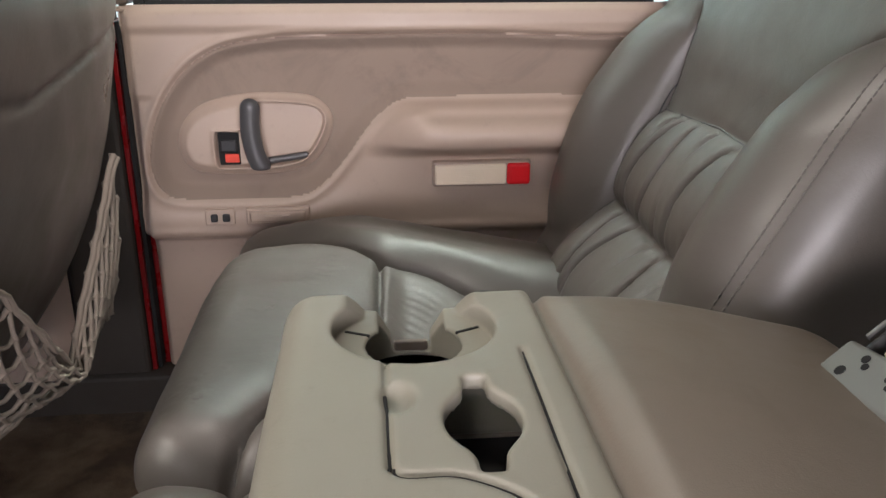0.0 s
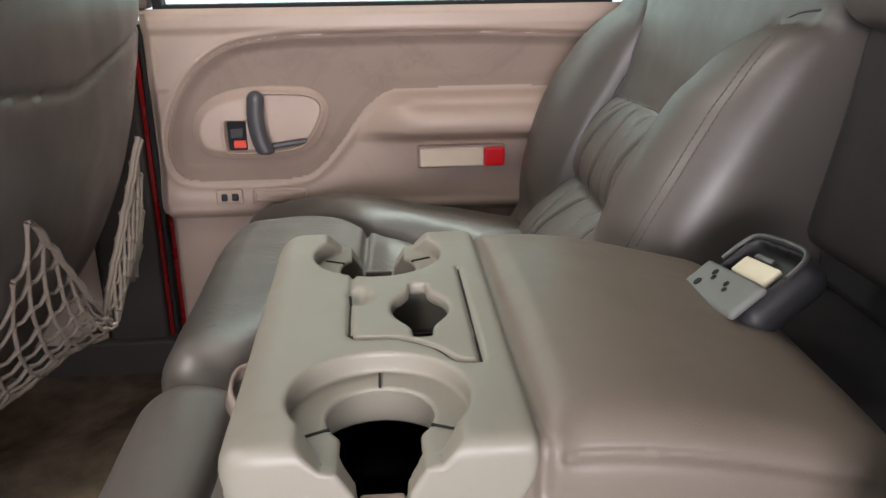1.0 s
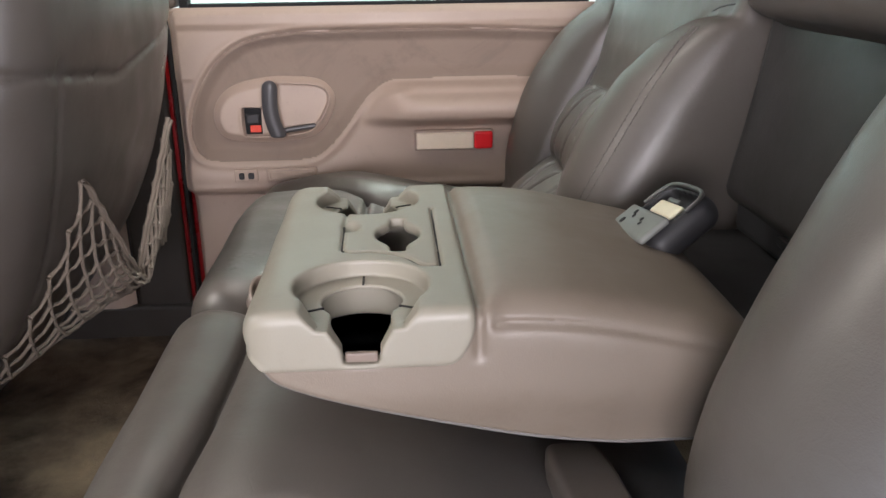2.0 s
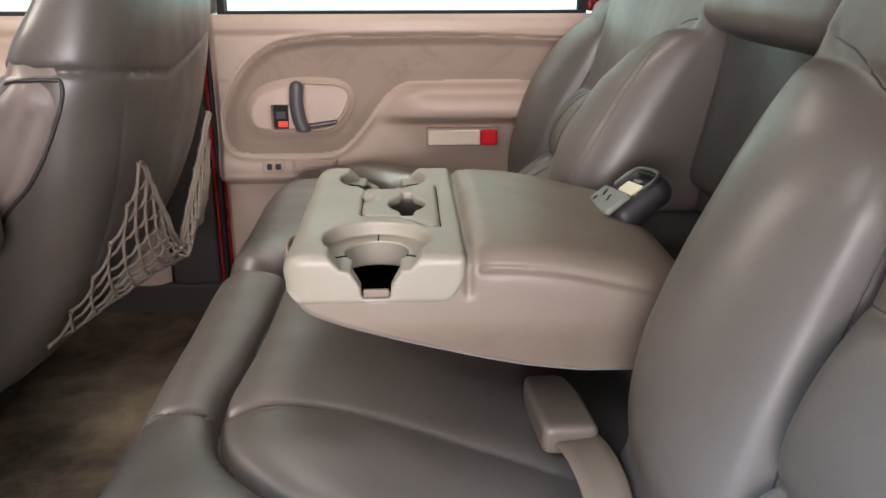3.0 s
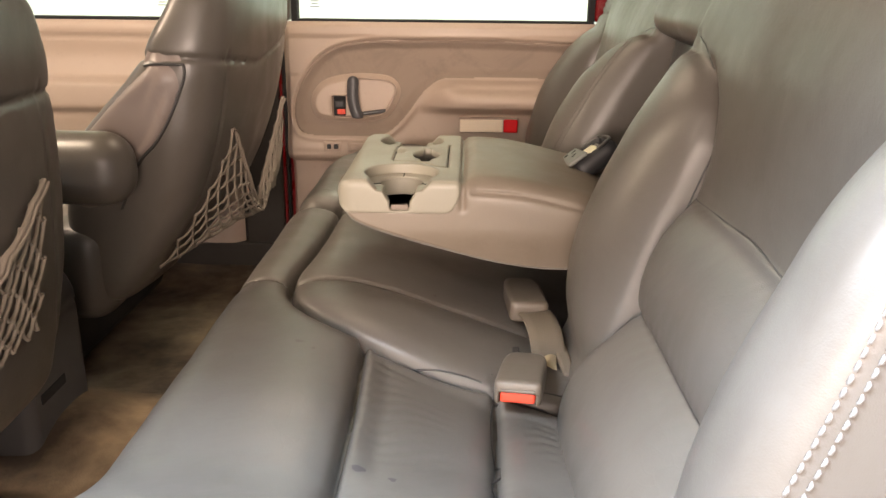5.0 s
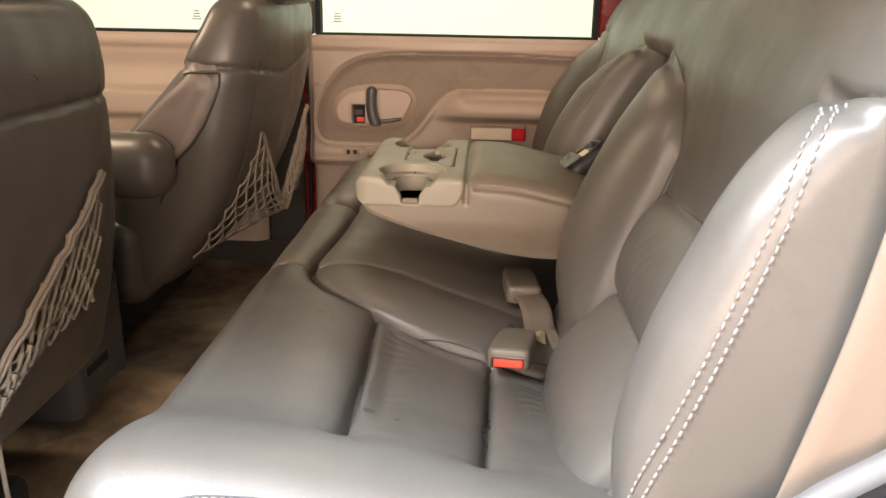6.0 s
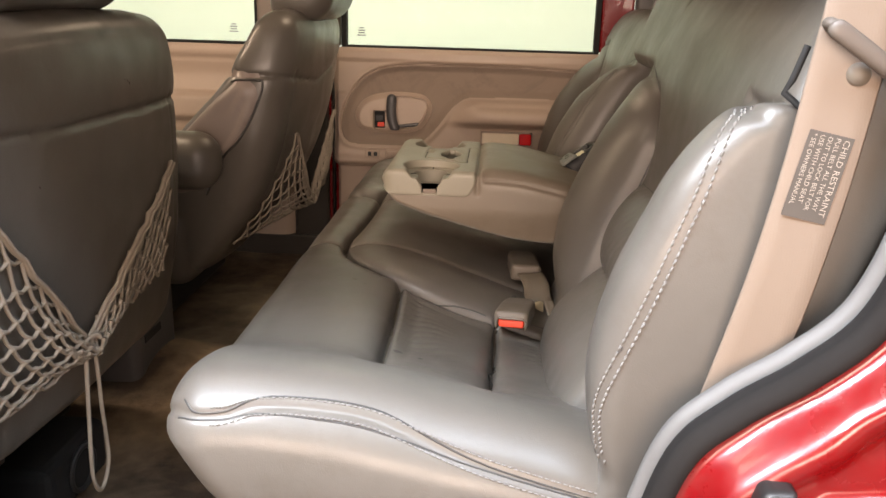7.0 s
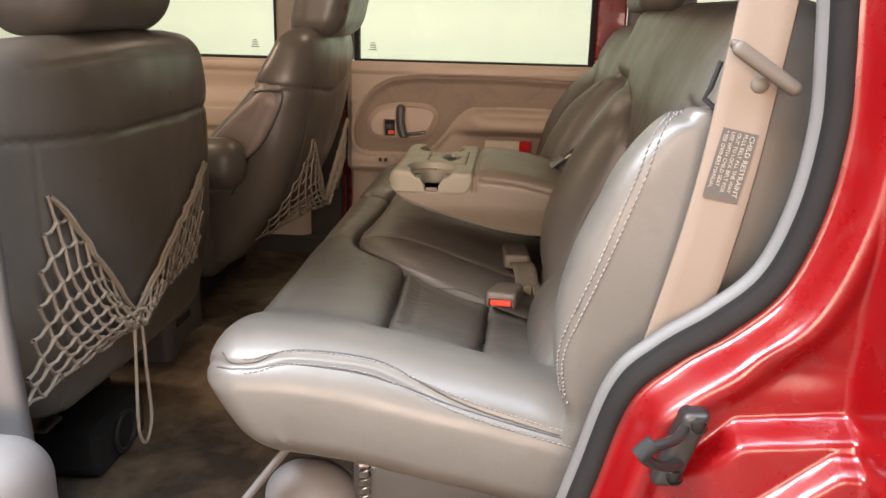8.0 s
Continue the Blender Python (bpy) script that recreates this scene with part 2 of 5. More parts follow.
def leather(name, col, rough=0.42, grain=0.10, dirt=0.30, cracked=0.06):
    m, t, b = nodes_of(name)
    co = metres(t)
    c = mixed(t, times(col, 0.86), times(col, 1.10), noise_node(t, 5, 5, 0.6, co))
    soil = ramp(t, noise_node(t, 14, 6, 0.7, co, 0.6), [(0.52, (0, 0, 0)), (0.72, (1, 1, 1))])
    soil_k = t.nodes.new("ShaderNodeMath")
    soil_k.operation = "MULTIPLY"
    soil_k.inputs[1].default_value = dirt
    t.links.new(soil, soil_k.inputs[0])
    c = mixed(t, c, (col[0] * 0.66, col[1] * 0.60, col[2] * 0.52), soil_k.outputs[0])
    t.links.new(c, b.inputs["Base Color"])
    r = ramp(t, noise_node(t, 9, 5, 0.6, co), [(0.25, (rough - 0.10,) * 3), (0.75, (rough + 0.14,) * 3)])
    t.links.new(r, b.inputs["Roughness"])
    b.inputs["Specular IOR Level"].default_value = 0.5
    b.inputs["Coat Weight"].default_value, b.inputs["Coat Roughness"].default_value = 0.10, 0.26
    v = t.nodes.new("ShaderNodeTexVoronoi")
    v.inputs["Scale"].default_value = 900
    t.links.new(co, v.inputs["Vector"])
    # fine cracks where the hide has been folded, in patches
    w = t.nodes.new("ShaderNodeTexVoronoi")
    w.feature = "DISTANCE_TO_EDGE"
    w.inputs["Scale"].default_value = 75
    wv = t.nodes.new("ShaderNodeMapping")
    wv.inputs["Scale"].default_value = (1.0, 0.35, 0.8)
    wob = t.nodes.new("ShaderNodeTexNoise")
    wob.inputs["Scale"].default_value = 14
    t.links.new(co, wob.inputs["Vector"])
    addv = t.nodes.new("ShaderNodeMix")
    addv.data_type, addv.blend_type = "RGBA", "ADD"
    addv.inputs[0].default_value = 0.06
    t.links.new(co, addv.inputs[6])
    t.links.new(wob.outputs["Color"], addv.inputs[7])
    t.links.new(addv.outputs[2], wv.inputs["Vector"])
    t.links.new(wv.outputs["Vector"], w.inputs["Vector"])
    crack = ramp(t, w.outputs["Distance"], [(0.0, (0, 0, 0)), (0.05, (1, 1, 1))])
    patch = ramp(t, noise_node(t, 6.5, 4, 0.6, co), [(0.50, (0, 0, 0)), (0.64, (1, 1, 1))])
    crack = mixed(t, (1.0, 1.0, 1.0), crack, patch)
    bumped(t, b, [(crack, cracked, 0.0012), (noise_node(t, 22, 3, 0.5, co, 0.3), 0.10, 0.005), (noise_node(t, 85, 6, 0.65, co, 1.6), 0.10, 0.002), (v.outputs["Distance"], grain, 0.0006)])
    return m


def plastic(name, col, rough=0.5, grain=0.15, wear=0.25):
    m, t, b = nodes_of(name)
    co = metres(t)
    c = mixed(t, times(col, 0.92), times(col, 1.06), noise_node(t, 7, 6, 0.65, co))
    fleck = ramp(t, noise_node(t, 60, 6, 0.75, co), [(0.58, (0, 0, 0)), (0.75, (wear, wear, wear))])
    c = mixed(t, c, times(col, 0.62), fleck)
    t.links.new(c, b.inputs["Base Color"])
    r = ramp(t, noise_node(t, 11, 5, 0.6, co), [(0.3, (rough - 0.06,) * 3), (0.75, (rough + 0.12,) * 3)])
    t.links.new(r, b.inputs["Roughness"])
    bumped(t, b, [(noise_node(t, 700, 3, 0.6, co), grain, 0.0006)])
    return m


def velour(name, col, stain):
    m, t, b = nodes_of(name)
    co = metres(t)
    c = mixed(t, times(col, 0.90), times(col, 1.08), noise_node(t, 9, 6, 0.7, co))
    s = ramp(t, noise_node(t, 5.5, 5, 0.72, co, 0.8), [(0.50, (0, 0, 0)), (0.72, (0.6, 0.6, 0.6))])
    c = mixed(t, c, stain, s)
    t.links.new(c, b.inputs["Base Color"])
    b.inputs["Roughness"].default_value = 0.85
    b.inputs["Sheen Weight"].default_value = 0.15
    bumped(t, b, [(noise_node(t, 900, 3, 0.7, co), 0.3, 0.001)])
    return m


def carpet(name, col, dust):
    m, t, b = nodes_of(name)
    co = metres(t)
    c = mixed(t, times(col, 0.75), times(col, 1.25), noise_node(t, 160, 3, 0.7, co))
    s = ramp(t, noise_node(t, 5.0, 7, 0.62, co, 0.15), [(0.40, (0, 0, 0)), (0.66, (0.85, 0.85, 0.85))])
    c = mixed(t, c, dust, s)
    t.links.new(c, b.inputs["Base Color"])
    b.inputs["Roughness"].default_value = 0.95
    bumped(t, b, [(noise_node(t, 420, 3, 0.7, co), 0.8, 0.004), (noise_node(t, 30, 4, 0.6, co), 0.4, 0.01)])
    return m


def webbing(name, col):
    m, t, b = nodes_of(name)
    co = metres(t)
    c = mixed(t, times(col, 0.93), times(col, 1.05), noise_node(t, 12, 5, 0.6, co))
    t.links.new(c, b.inputs["Base Color"])
    b.inputs["Roughness"].default_value = 0.7
    w = t.nodes.new("ShaderNodeTexWave")
    w.inputs["Scale"].default_value = 150
    t.links.new(co, w.inputs["Vector"])
    bumped(t, b, [(w.outputs["Fac"], 0.06, 0.0004), (noise_node(t, 500, 3, 0.6, co), 0.25, 0.0006)])
    return m


def car_paint(name, col):
    m, t, b = nodes_of(name)
    co = metres(t)
    c = mixed(t, times(col, 0.92), times(col, 1.05), noise_node(t, 6, 5, 0.6, co))
    dust = ramp(t, noise_node(t, 9, 7, 0.72, co, 0.5), [(0.52, (0, 0, 0)), (0.82, (0.09, 0.09, 0.09))])
    c = mixed(t, c, (0.34, 0.20, 0.16), dust)
    t.links.new(c, b.inputs["Base Color"])
    r = ramp(t, noise_node(t, 10, 6, 0.7, co), [(0.35, (0.20,) * 3), (0.75, (0.45,) * 3)])
    t.links.new(r, b.inputs["Roughness"])
    b.inputs["Coat Weight"].default_value, b.inputs["Coat Roughness"].default_value = 0.22, 0.07
    bumped(t, b, [(noise_node(t, 40, 3, 0.5, co), 0.04, 0.002)])
    return m


def simple(name, col, rough=0.5, metal=0.0, var=0.12):
    m, t, b = nodes_of(name)
    co = metres(t)
    t.links.new(mixed(t, times(col, 1 - var), times(col, 1 + var), noise_node(t, 40, 5, 0.65, co)), b.inputs["Base Color"])
    b.inputs["Roughness"].default_value, b.inputs["Metallic"].default_value = rough, metal
    bumped(t, b, [(noise_node(t, 300, 3, 0.6, co), 0.1, 0.0006)])
    return m


LEATHER = leather("grey_leather", (0.104, 0.092, 0.079), 0.42)
# darker copy of the leather, with niche and crease shade in its colour
LEATHER_SHADE = leather("shaded_leather", (0.030, 0.028, 0.026), 0.45)
LEATHER_ARM = leather("armrest_leather", (0.198, 0.165, 0.128), 0.44, cracked=0.0)
LEATHER_FRONT = leather("front_grey_leather", (0.092, 0.081, 0.069), 0.35)
LEATHER_WORN = leather("worn_side_leather", (0.185, 0.148, 0.128), 0.46, dirt=0.6)
VINYL_DOOR = plastic("door_vinyl", (0.44, 0.345, 0.272), 0.44)
VELOUR = velour("door_velour", (0.265, 0.203, 0.158), (0.14, 0.105, 0.082))
ARM_PLASTIC = plastic("armrest_plastic", (0.27, 0.252, 0.200), 0.42)
DARK_PLASTIC = plastic("dark_plastic", (0.020, 0.020, 0.021), 0.45)
GREY_PLASTIC = plastic("grey_plastic", (0.07, 0.068, 0.070), 0.36)
BLACK = simple("black_rubber", (0.010, 0.010, 0.010), 0.85)
SEAL = plastic("weather_seal", (0.013, 0.011, 0.010), 0.86)
SEAL.node_tree.nodes["Principled BSDF"].inputs["Specular IOR Level"].default_value = 0.2
TRIM = plastic("trim_grey", (0.13, 0.122, 0.118), 0.6)
TAUPE = plastic("taupe_plastic", (0.18, 0.142, 0.112), 0.45)
# the taupe darkened by the shadow low beside the front seats
TAUPE_SHADED = plastic("shaded_taupe_plastic", (0.034, 0.028, 0.022), 0.7)
THREAD = simple("pale_thread", (0.165, 0.155, 0.144), 0.85)
THREAD_DULL = simple("dull_thread", (0.13, 0.118, 0.105), 0.7)
CORD = simple("net_cord", (0.215, 0.178, 0.138), 0.85, var=0.25)
WEB = webbing("belt_webbing", (0.180, 0.132, 0.098))
LIP = plastic("lip_vinyl", (0.118, 0.110, 0.104), 0.6)
WEB_DULL = webbing("dull_webbing", (0.125, 0.100, 0.070))
CARPET = carpet("dirty_carpet", (0.050, 0.033, 0.021), (0.30, 0.215, 0.135))
PAINT = car_paint("red_paint", (0.165, 0.0015, 0.0025))
RED_LENS = simple("red_lens", (0.75, 0.015, 0.02), 0.2, var=0.05)
CREAM_LENS = simple("cream_lens", (0.85, 0.74, 0.58), 0.35, var=0.06)
ORANGE = simple("orange_button", (0.72, 0.060, 0.025), 0.45)
BUCKLE = plastic("buckle_plastic", (0.125, 0.104, 0.082), 0.42)
GUIDE = plastic("guide_plastic", (0.105, 0.085, 0.070), 0.5)
TONGUE = simple("dull_brass", (0.42, 0.35, 0.23), 0.42, 0.6)
STEEL = simple("steel", (0.55, 0.53, 0.50), 0.32, 1.0)
STEEL_DARK = simple("dull_steel", (0.16, 0.155, 0.15), 0.4, 0.8)
STRIKER = simple("grimy_steel", (0.05, 0.047, 0.045), 0.42, 0.7)
LABEL_BLACK = simple("label_black", (0.06, 0.05, 0.042), 0.6)
LABEL_INK = simple("label_ink", (0.30, 0.26, 0.215), 0.7)
HEADLINER = velour("headliner_cloth", (0.26, 0.24, 0.22), (0.22, 0.20, 0.18))
WALL = plastic("workshop_wall", (0.74, 0.77, 0.64), 0.7, wear=0.05)
# for the walls out of view, dark so that less light bounces in
WALL_LOW_BOUNCE = plastic("low_bounce_wall", (0.30, 0.29, 0.28), 0.7, wear=0.1)
CONCRETE = carpet("workshop_concrete", (0.26, 0.25, 0.23), (0.32, 0.30, 0.27))


def glass_of(name):
    m, t, b = nodes_of(name)
    b.inputs["Base Color"].default_value = (0.90, 0.95, 0.84, 1)
    b.inputs["Roughness"].default_value = 0.0
    b.inputs["Transmission Weight"].default_value = 1.0
    b.inputs["IOR"].default_value = 1.06
    b.inputs["Specular IOR Level"].default_value = 0.3
    return m


GLASS = glass_of("tinted_glass")

# ---------------------------------------------------------------- the workshop round the car
def wall_slab(name, lo, hi, mat, label, category="wall", r=0.0):
    ob = part(name, slab(lo, hi, r), mat)
    return tagged(ob, label, category, kind="structure")


wall_slab("ground", (-4.2, -3.6, -0.60), (4.2, 4.2, -0.50), CONCRETE, "grey concrete workshop floor under the car", "floor")
wall_slab("wall_right", (-4.2, 4.0, -0.5), (4.2, 4.2, 2.5), WALL, "pale green painted workshop wall", "wall")
# three unseen walls, added dark to hold down the fill in the cabin
wall_slab("wall_left", (-4.2, -3.6, -0.5), (4.2, -3.4, 2.5), WALL_LOW_BOUNCE, "unseen grey wall behind the open door, dark to cut bounced light", "wall")
wall_slab("wall_front", (-4.2, -3.4, -0.5), (-4.0, 4.0, 2.5), WALL_LOW_BOUNCE, "unseen grey end wall, dark to cut bounced light", "wall")
wall_slab("wall_rear", (4.0, -3.4, -0.5), (4.2, 4.0, 2.5), WALL_LOW_BOUNCE, "unseen grey end wall, dark to cut bounced light", "wall")
wall_slab("ceiling", (-4.2, -3.6, 2.5), (4.2, 4.2, 2.6), WALL, "pale painted workshop ceiling", "ceiling")

# ---------------------------------------------------------------- the car's shell
RIGHT, LEFT = 1.08, -0.50          # inner faces of the side walls
BELT, ROOF = 0.553, 1.03           # sill of the windows, underside of the roof


def car_floor():
    def fn(x, y):
        hump = 0.05 * bump(y, 0.30, 0.12) * step(-x, 0.2, 0.5)
        z = hump + 0.004 * wobble((x, y, x * 0), 9) + 0.003 * wobble((x, y, x * 0), 23, 2) + 0.02 * step(x, -0.14, -0.05)
        return x, y, z
    ob = part("floor", sheet(fn, np.linspace(-1.7, 1.35, 260), np.linspace(-0.52, 1.10, 150)), CARPET)
    tagged(ob, "dirty dark brown car carpet with dusty stains", "floor", kind="structure")
    wall_slab("underbody", (-1.7, -0.52, -0.08), (1.35, 1.10, -0.02), BLACK, "black underside of the car", "floor")


car_floor()
wall_slab("headliner", (-1.35, LEFT + 0.02, ROOF), (1.35, RIGHT - 0.02, ROOF + 0.02), HEADLINER, "pale grey cloth headliner", "ceiling")
wall_slab("roof", (-1.35, LEFT - 0.05, ROOF + 0.03), (1.35, RIGHT + 0.06, ROOF + 0.06), PAINT, "red painted car roof", "roof", 0.01)
wall_slab("dashboard", (-1.7, LEFT, 0.0), (-1.35, RIGHT, 0.52), DARK_PLASTIC, "dark dashboard across the front of the cabin", "dashboard", 0.03)
wall_slab("tailgate", (1.35, LEFT - 0.05, -0.05), (1.42, RIGHT + 0.05, 0.56), TRIM, "grey trimmed tailgate at the back of the car", "tailgate", 0.01)

# right side: pillars, headers and the sheet metal of the two doors
wall_slab("pillar_right_b", (-0.500, RIGHT - 0.005, BELT), (-0.288, RIGHT + 0.05, ROOF + 0.03), TAUPE, "taupe plastic pillar trim between the doors", "pillar", 0.008)
wall_slab("pillar_right_c", (0.366, RIGHT + 0.000, BELT + 0.004), (0.445, RIGHT + 0.05, ROOF + 0.03), PAINT, "red painted rear door frame", "pillar", 0.006)
wall_slab("roof_rail_right", (-1.35, RIGHT - 0.005, 0.96), (1.35, RIGHT + 0.06, ROOF + 0.03), TAUPE, "taupe trim rail above the windows", "rail", 0.004)
wall_slab("door_skin_right", (-1.35, RIGHT + 0.065, 0.05), (1.35, RIGHT + 0.085, BELT - 0.02), PAINT, "red painted outer sheet metal of the doors", "body side")
# shadow is in the sill's colour; the slab also closes a light leak
wall_slab("rocker_right", (-1.35, RIGHT - 0.02, -0.08), (1.35, RIGHT + 0.09, 0.055), TAUPE_SHADED, "taupe sill trim under the closed doors, coloured as in shadow", "sill", 0.004)
wall_slab("quarter_trim_right", (0.450, RIGHT - 0.030, 0.0), (1.35, RIGHT + 0.05, 0.62), TRIM, "grey moulded quarter trim beside the load space", "trim", 0.02)
wall_slab("quarter_post_right", (0.450, RIGHT - 0.020, 0.62), (0.62, RIGHT + 0.04, ROOF), TRIM, "grey pillar trim behind the rear door", "pillar", 0.01)


def window_pane(name, x0, x1, label):
    win = tagged(new(name), label, "window", kind="structure")
    p = part("pane", slab((x0, RIGHT + 0.012, BELT - 0.01), (x1, RIGHT + 0.017, 0.965), 0), GLASS, win)
    p.visible_shadow = False
    for lo, hi in (((x0, RIGHT + 0.0, BELT - 0.004), (x0 + 0.013, RIGHT + 0.03, 0.965)), ((x1 - 0.013, RIGHT + 0.0, BELT - 0.004), (x1, RIGHT + 0.03, 0.965)),
                   ((x0 + 0.013, RIGHT + 0.002, BELT - 0.004), (x1 - 0.013, RIGHT + 0.02, BELT + 0.006))):
        part("window_seal", slab(lo, hi, 0.002), BLACK, win, "black rubber window seal")
    return win


window_1 = window_pane("window_1", -0.284, 0.366, "lightly tinted rear door window with black seal")
window_2 = window_pane("window_2", -1.340, -0.494, "lightly tinted front door window with black seal")

# etched maker's marks in the glass, as plain bars
for x0 in (-0.245, -0.575):
    for k, (dx, dz, w) in enumerate(((0.0, 0.0, 0.022), (0.003, 0.006, 0.016), (0.002, 0.012, 0.018), (0.005, 0.018, 0.012))):
        mark = part("etched_mark", slab((x0 + dx, RIGHT + 0.0100, 0.582 + dz), (x0 + dx + w, RIGHT + 0.0112, 0.5845 + dz), 0), TRIM, window_1 if x0 > -0.4 else window_2)

# left side: closed front door, pillars, quarter; the rear door stands open, so its opening is free
wall_slab("door_left_front", (-1.35, LEFT - 0.10, -0.06), (-0.40, LEFT, BELT), TRIM, "grey trimmed front door", "door", 0.02)
wall_slab("roof_rail_left", (-1.35, LEFT - 0.06, 0.96), (1.35, LEFT + 0.005, ROOF + 0.03), TAUPE, "taupe trim rail above the door openings", "rail", 0.004)
wall_slab("pillar_left_b", (-0.42, LEFT - 0.05, BELT), (-0.335, LEFT + 0.005, 0.96), TAUPE, "taupe plastic pillar trim beside the open doorway", "pillar", 0.01)
wall_slab("quarter_trim_left", (0.52, LEFT - 0.015, 0.0), (1.35, LEFT + 0.03, 0.60), TRIM, "grey moulded quarter trim beside the load space", "trim", 0.02)
wall_slab("sill_left", (-0.46, LEFT - 0.10, -0.08), (0.30, LEFT + 0.03, 0.012), TRIM, "grey scuffed door sill plate", "sill", 0.006)

# the rear door opening on the left: outline in x and z
OPENING = spline([(-0.26, 0.02), (-0.05, 0.012), (0.10, 0.02), (0.185, 0.10), (0.232, 0.25), (0.262, 0.352), (0.300, 0.395), (0.345, 0.428), (0.385, 0.468),
                  (0.408, 0.53), (0.417, 0.60), (0.414, 0.66), (0.404, 0.75), (0.385, 0.86), (0.34, 0.945), (0.22, 0.972), (-0.10, 0.972), (-0.26, 0.96)], 10)


def opening_path(y):
    p = np.array(OPENING)
    tan = np.gradient(p, axis=0)
    tan /= np.linalg.norm(tan, axis=1)[:, None]
    out = np.stack([tan[:, 1], -tan[:, 0]], 1)          # away from the doorway
    return [((a[0], y, a[1]), (0, -1, 0), (o[0], 0, o[1])) for a, o in zip(p, out)]


def door_surround():
    lip = [(0.004, -0.006), (0.008, -0.010), (0.015, -0.010), (0.019, -0.005), (0.022, 0.004), (0.018, 0.014), (0.006, 0.014), (0.003, 0.004)]
    v = sweep(opening_path(LEFT + 0.022), lip)
    tagged(part("trim_lip", v, LIP), "light grey plastic trim lip round the doorway", "trim", kind="structure")
    rub = [(0.021, 0.000), (0.025, -0.005), (0.030, -0.006), (0.0335, -0.0040), (0.038, -0.007), (0.044, -0.005), (0.049, 0.001), (0.050, 0.008), (0.046, 0.011), (0.034, 0.011), (0.021, 0.010)]
    v = sweep(opening_path(LEFT + 0.022), rub)
    tagged(part("weather_seal", v, SEAL), "dark brown-grey rubber weather seal round the doorway", "seal", kind="structure")


def jamb_relief(x, z, w):
    """How far the red jamb stands out to the left, from the gap w to the doorway."""
    y = 0.024 + 0.034 * step(w, 0.014, 0.034) - 0.010 * step(w, 0.040, 0.060)
    low = 0.352 + 0.10 * (x - 0.40) + 0.9 * np.maximum(0.36 - x, 0) * -1
    y = y + 0.030 * step(low - z, -0.004, 0.012) * step(x, 0.29, 0.36)
    low2 = 0.335 - 0.85 * np.maximum(0.435 - x, 0)
    y = y + 0.022 * step(low2 - z, -0.004, 0.010) * step(x, 0.30, 0.36)
    y = y - 0.006 * bump(x, 0.40, 0.06) * bump(z, 0.40, 0.02)
    return y + 0.075 * step(x, 0.452, 0.474)


def left_quarter():
    xs, zs = np.arange(0.10, 1.36, 0.004), np.arange(-0.08, 1.06, 0.004)
    x, z = np.meshgrid(xs, zs, indexing="ij")
    ring = [tuple(q) for q in OPENING]
    w = in_outline(x.ravel(), z.ravel(), ring + [(-0.26, 0.5)]).reshape(x.shape)
    gx, gz = np.gradient(w, 0.004)
    push = np.where(w < 0.004, 0.004 - w, 0.0)          # the cut edge follows the doorway's outline
    near = (w > -0.0075).ravel()
    v, f = sheet(lambda a, b: (a + push * gx, LEFT + 0.0 - jamb_relief(a, b, np.maximum(w, 0.004)), b + push * gz), xs, zs)
    win = ((v[:, 0] > 0.62) & (v[:, 2] > 0.60) & (v[:, 2] < 0.95))[f].any(1)
    keep = near[f].all(1) & ~win
    f = f[keep]
    used, inv = np.unique(f, return_inverse=True)
    ob = part("body_side", (v[used], inv.reshape(-1, 4)), PAINT)
    mod = ob.modifiers.new("thickness", "SOLIDIFY")
    mod.thickness, mod.offset = 0.003, 0
    tagged(ob, "glossy red painted body side with dusty door jamb", "body side", kind="structure")


door_surround()
left_quarter()

# ---------------------------------------------------------------- rear bench
# Seam lines of a cushion in (x, w), w counted from its outer end
ROLL_SEAM = spline([(-0.088, 0.93), (-0.095, 0.69), (-0.103, 0.60), (-0.090, 0.53), (-0.055, 0.485), (-0.003, 0.452), (0.06, 0.432), (0.135, 0.42), (0.26, 0.415)], 5)
INSERT_FRONT = [(-0.003, 0.452), (0.003, 0.30), (0.006, 0.155)]
INSERT_SPLIT = [(0.130, 0.425), (0.126, 0.28), (0.122, 0.150)]
PAD_SEAM = spline([(-0.20, 0.575), (-0.10, 0.578), (-0.04, 0.590), (0.06, 0.580), (0.20, 0.560)], 4)
# the seam round the outer end: x against height plus w
END_SEAM = spline([(-0.165, 0.352), (-0.150, 0.345), (-0.134, 0.336), (-0.106, 0.339), (-0.079, 0.352), (-0.03, 0.354), (0.015, 0.349), (0.044, 0.338), (0.093, 0.313), (0.133, 0.298), (0.191, 0.282), (0.25, 0.268)], 4)


SIDE_SEAM = spline([(-0.20, 0.075), (-0.095, 0.098), (-0.04, 0.150), (0.003, 0.195), (0.057, 0.206), (0.112, 0.235), (0.161, 0.250), (0.28, 0.265)], 5)


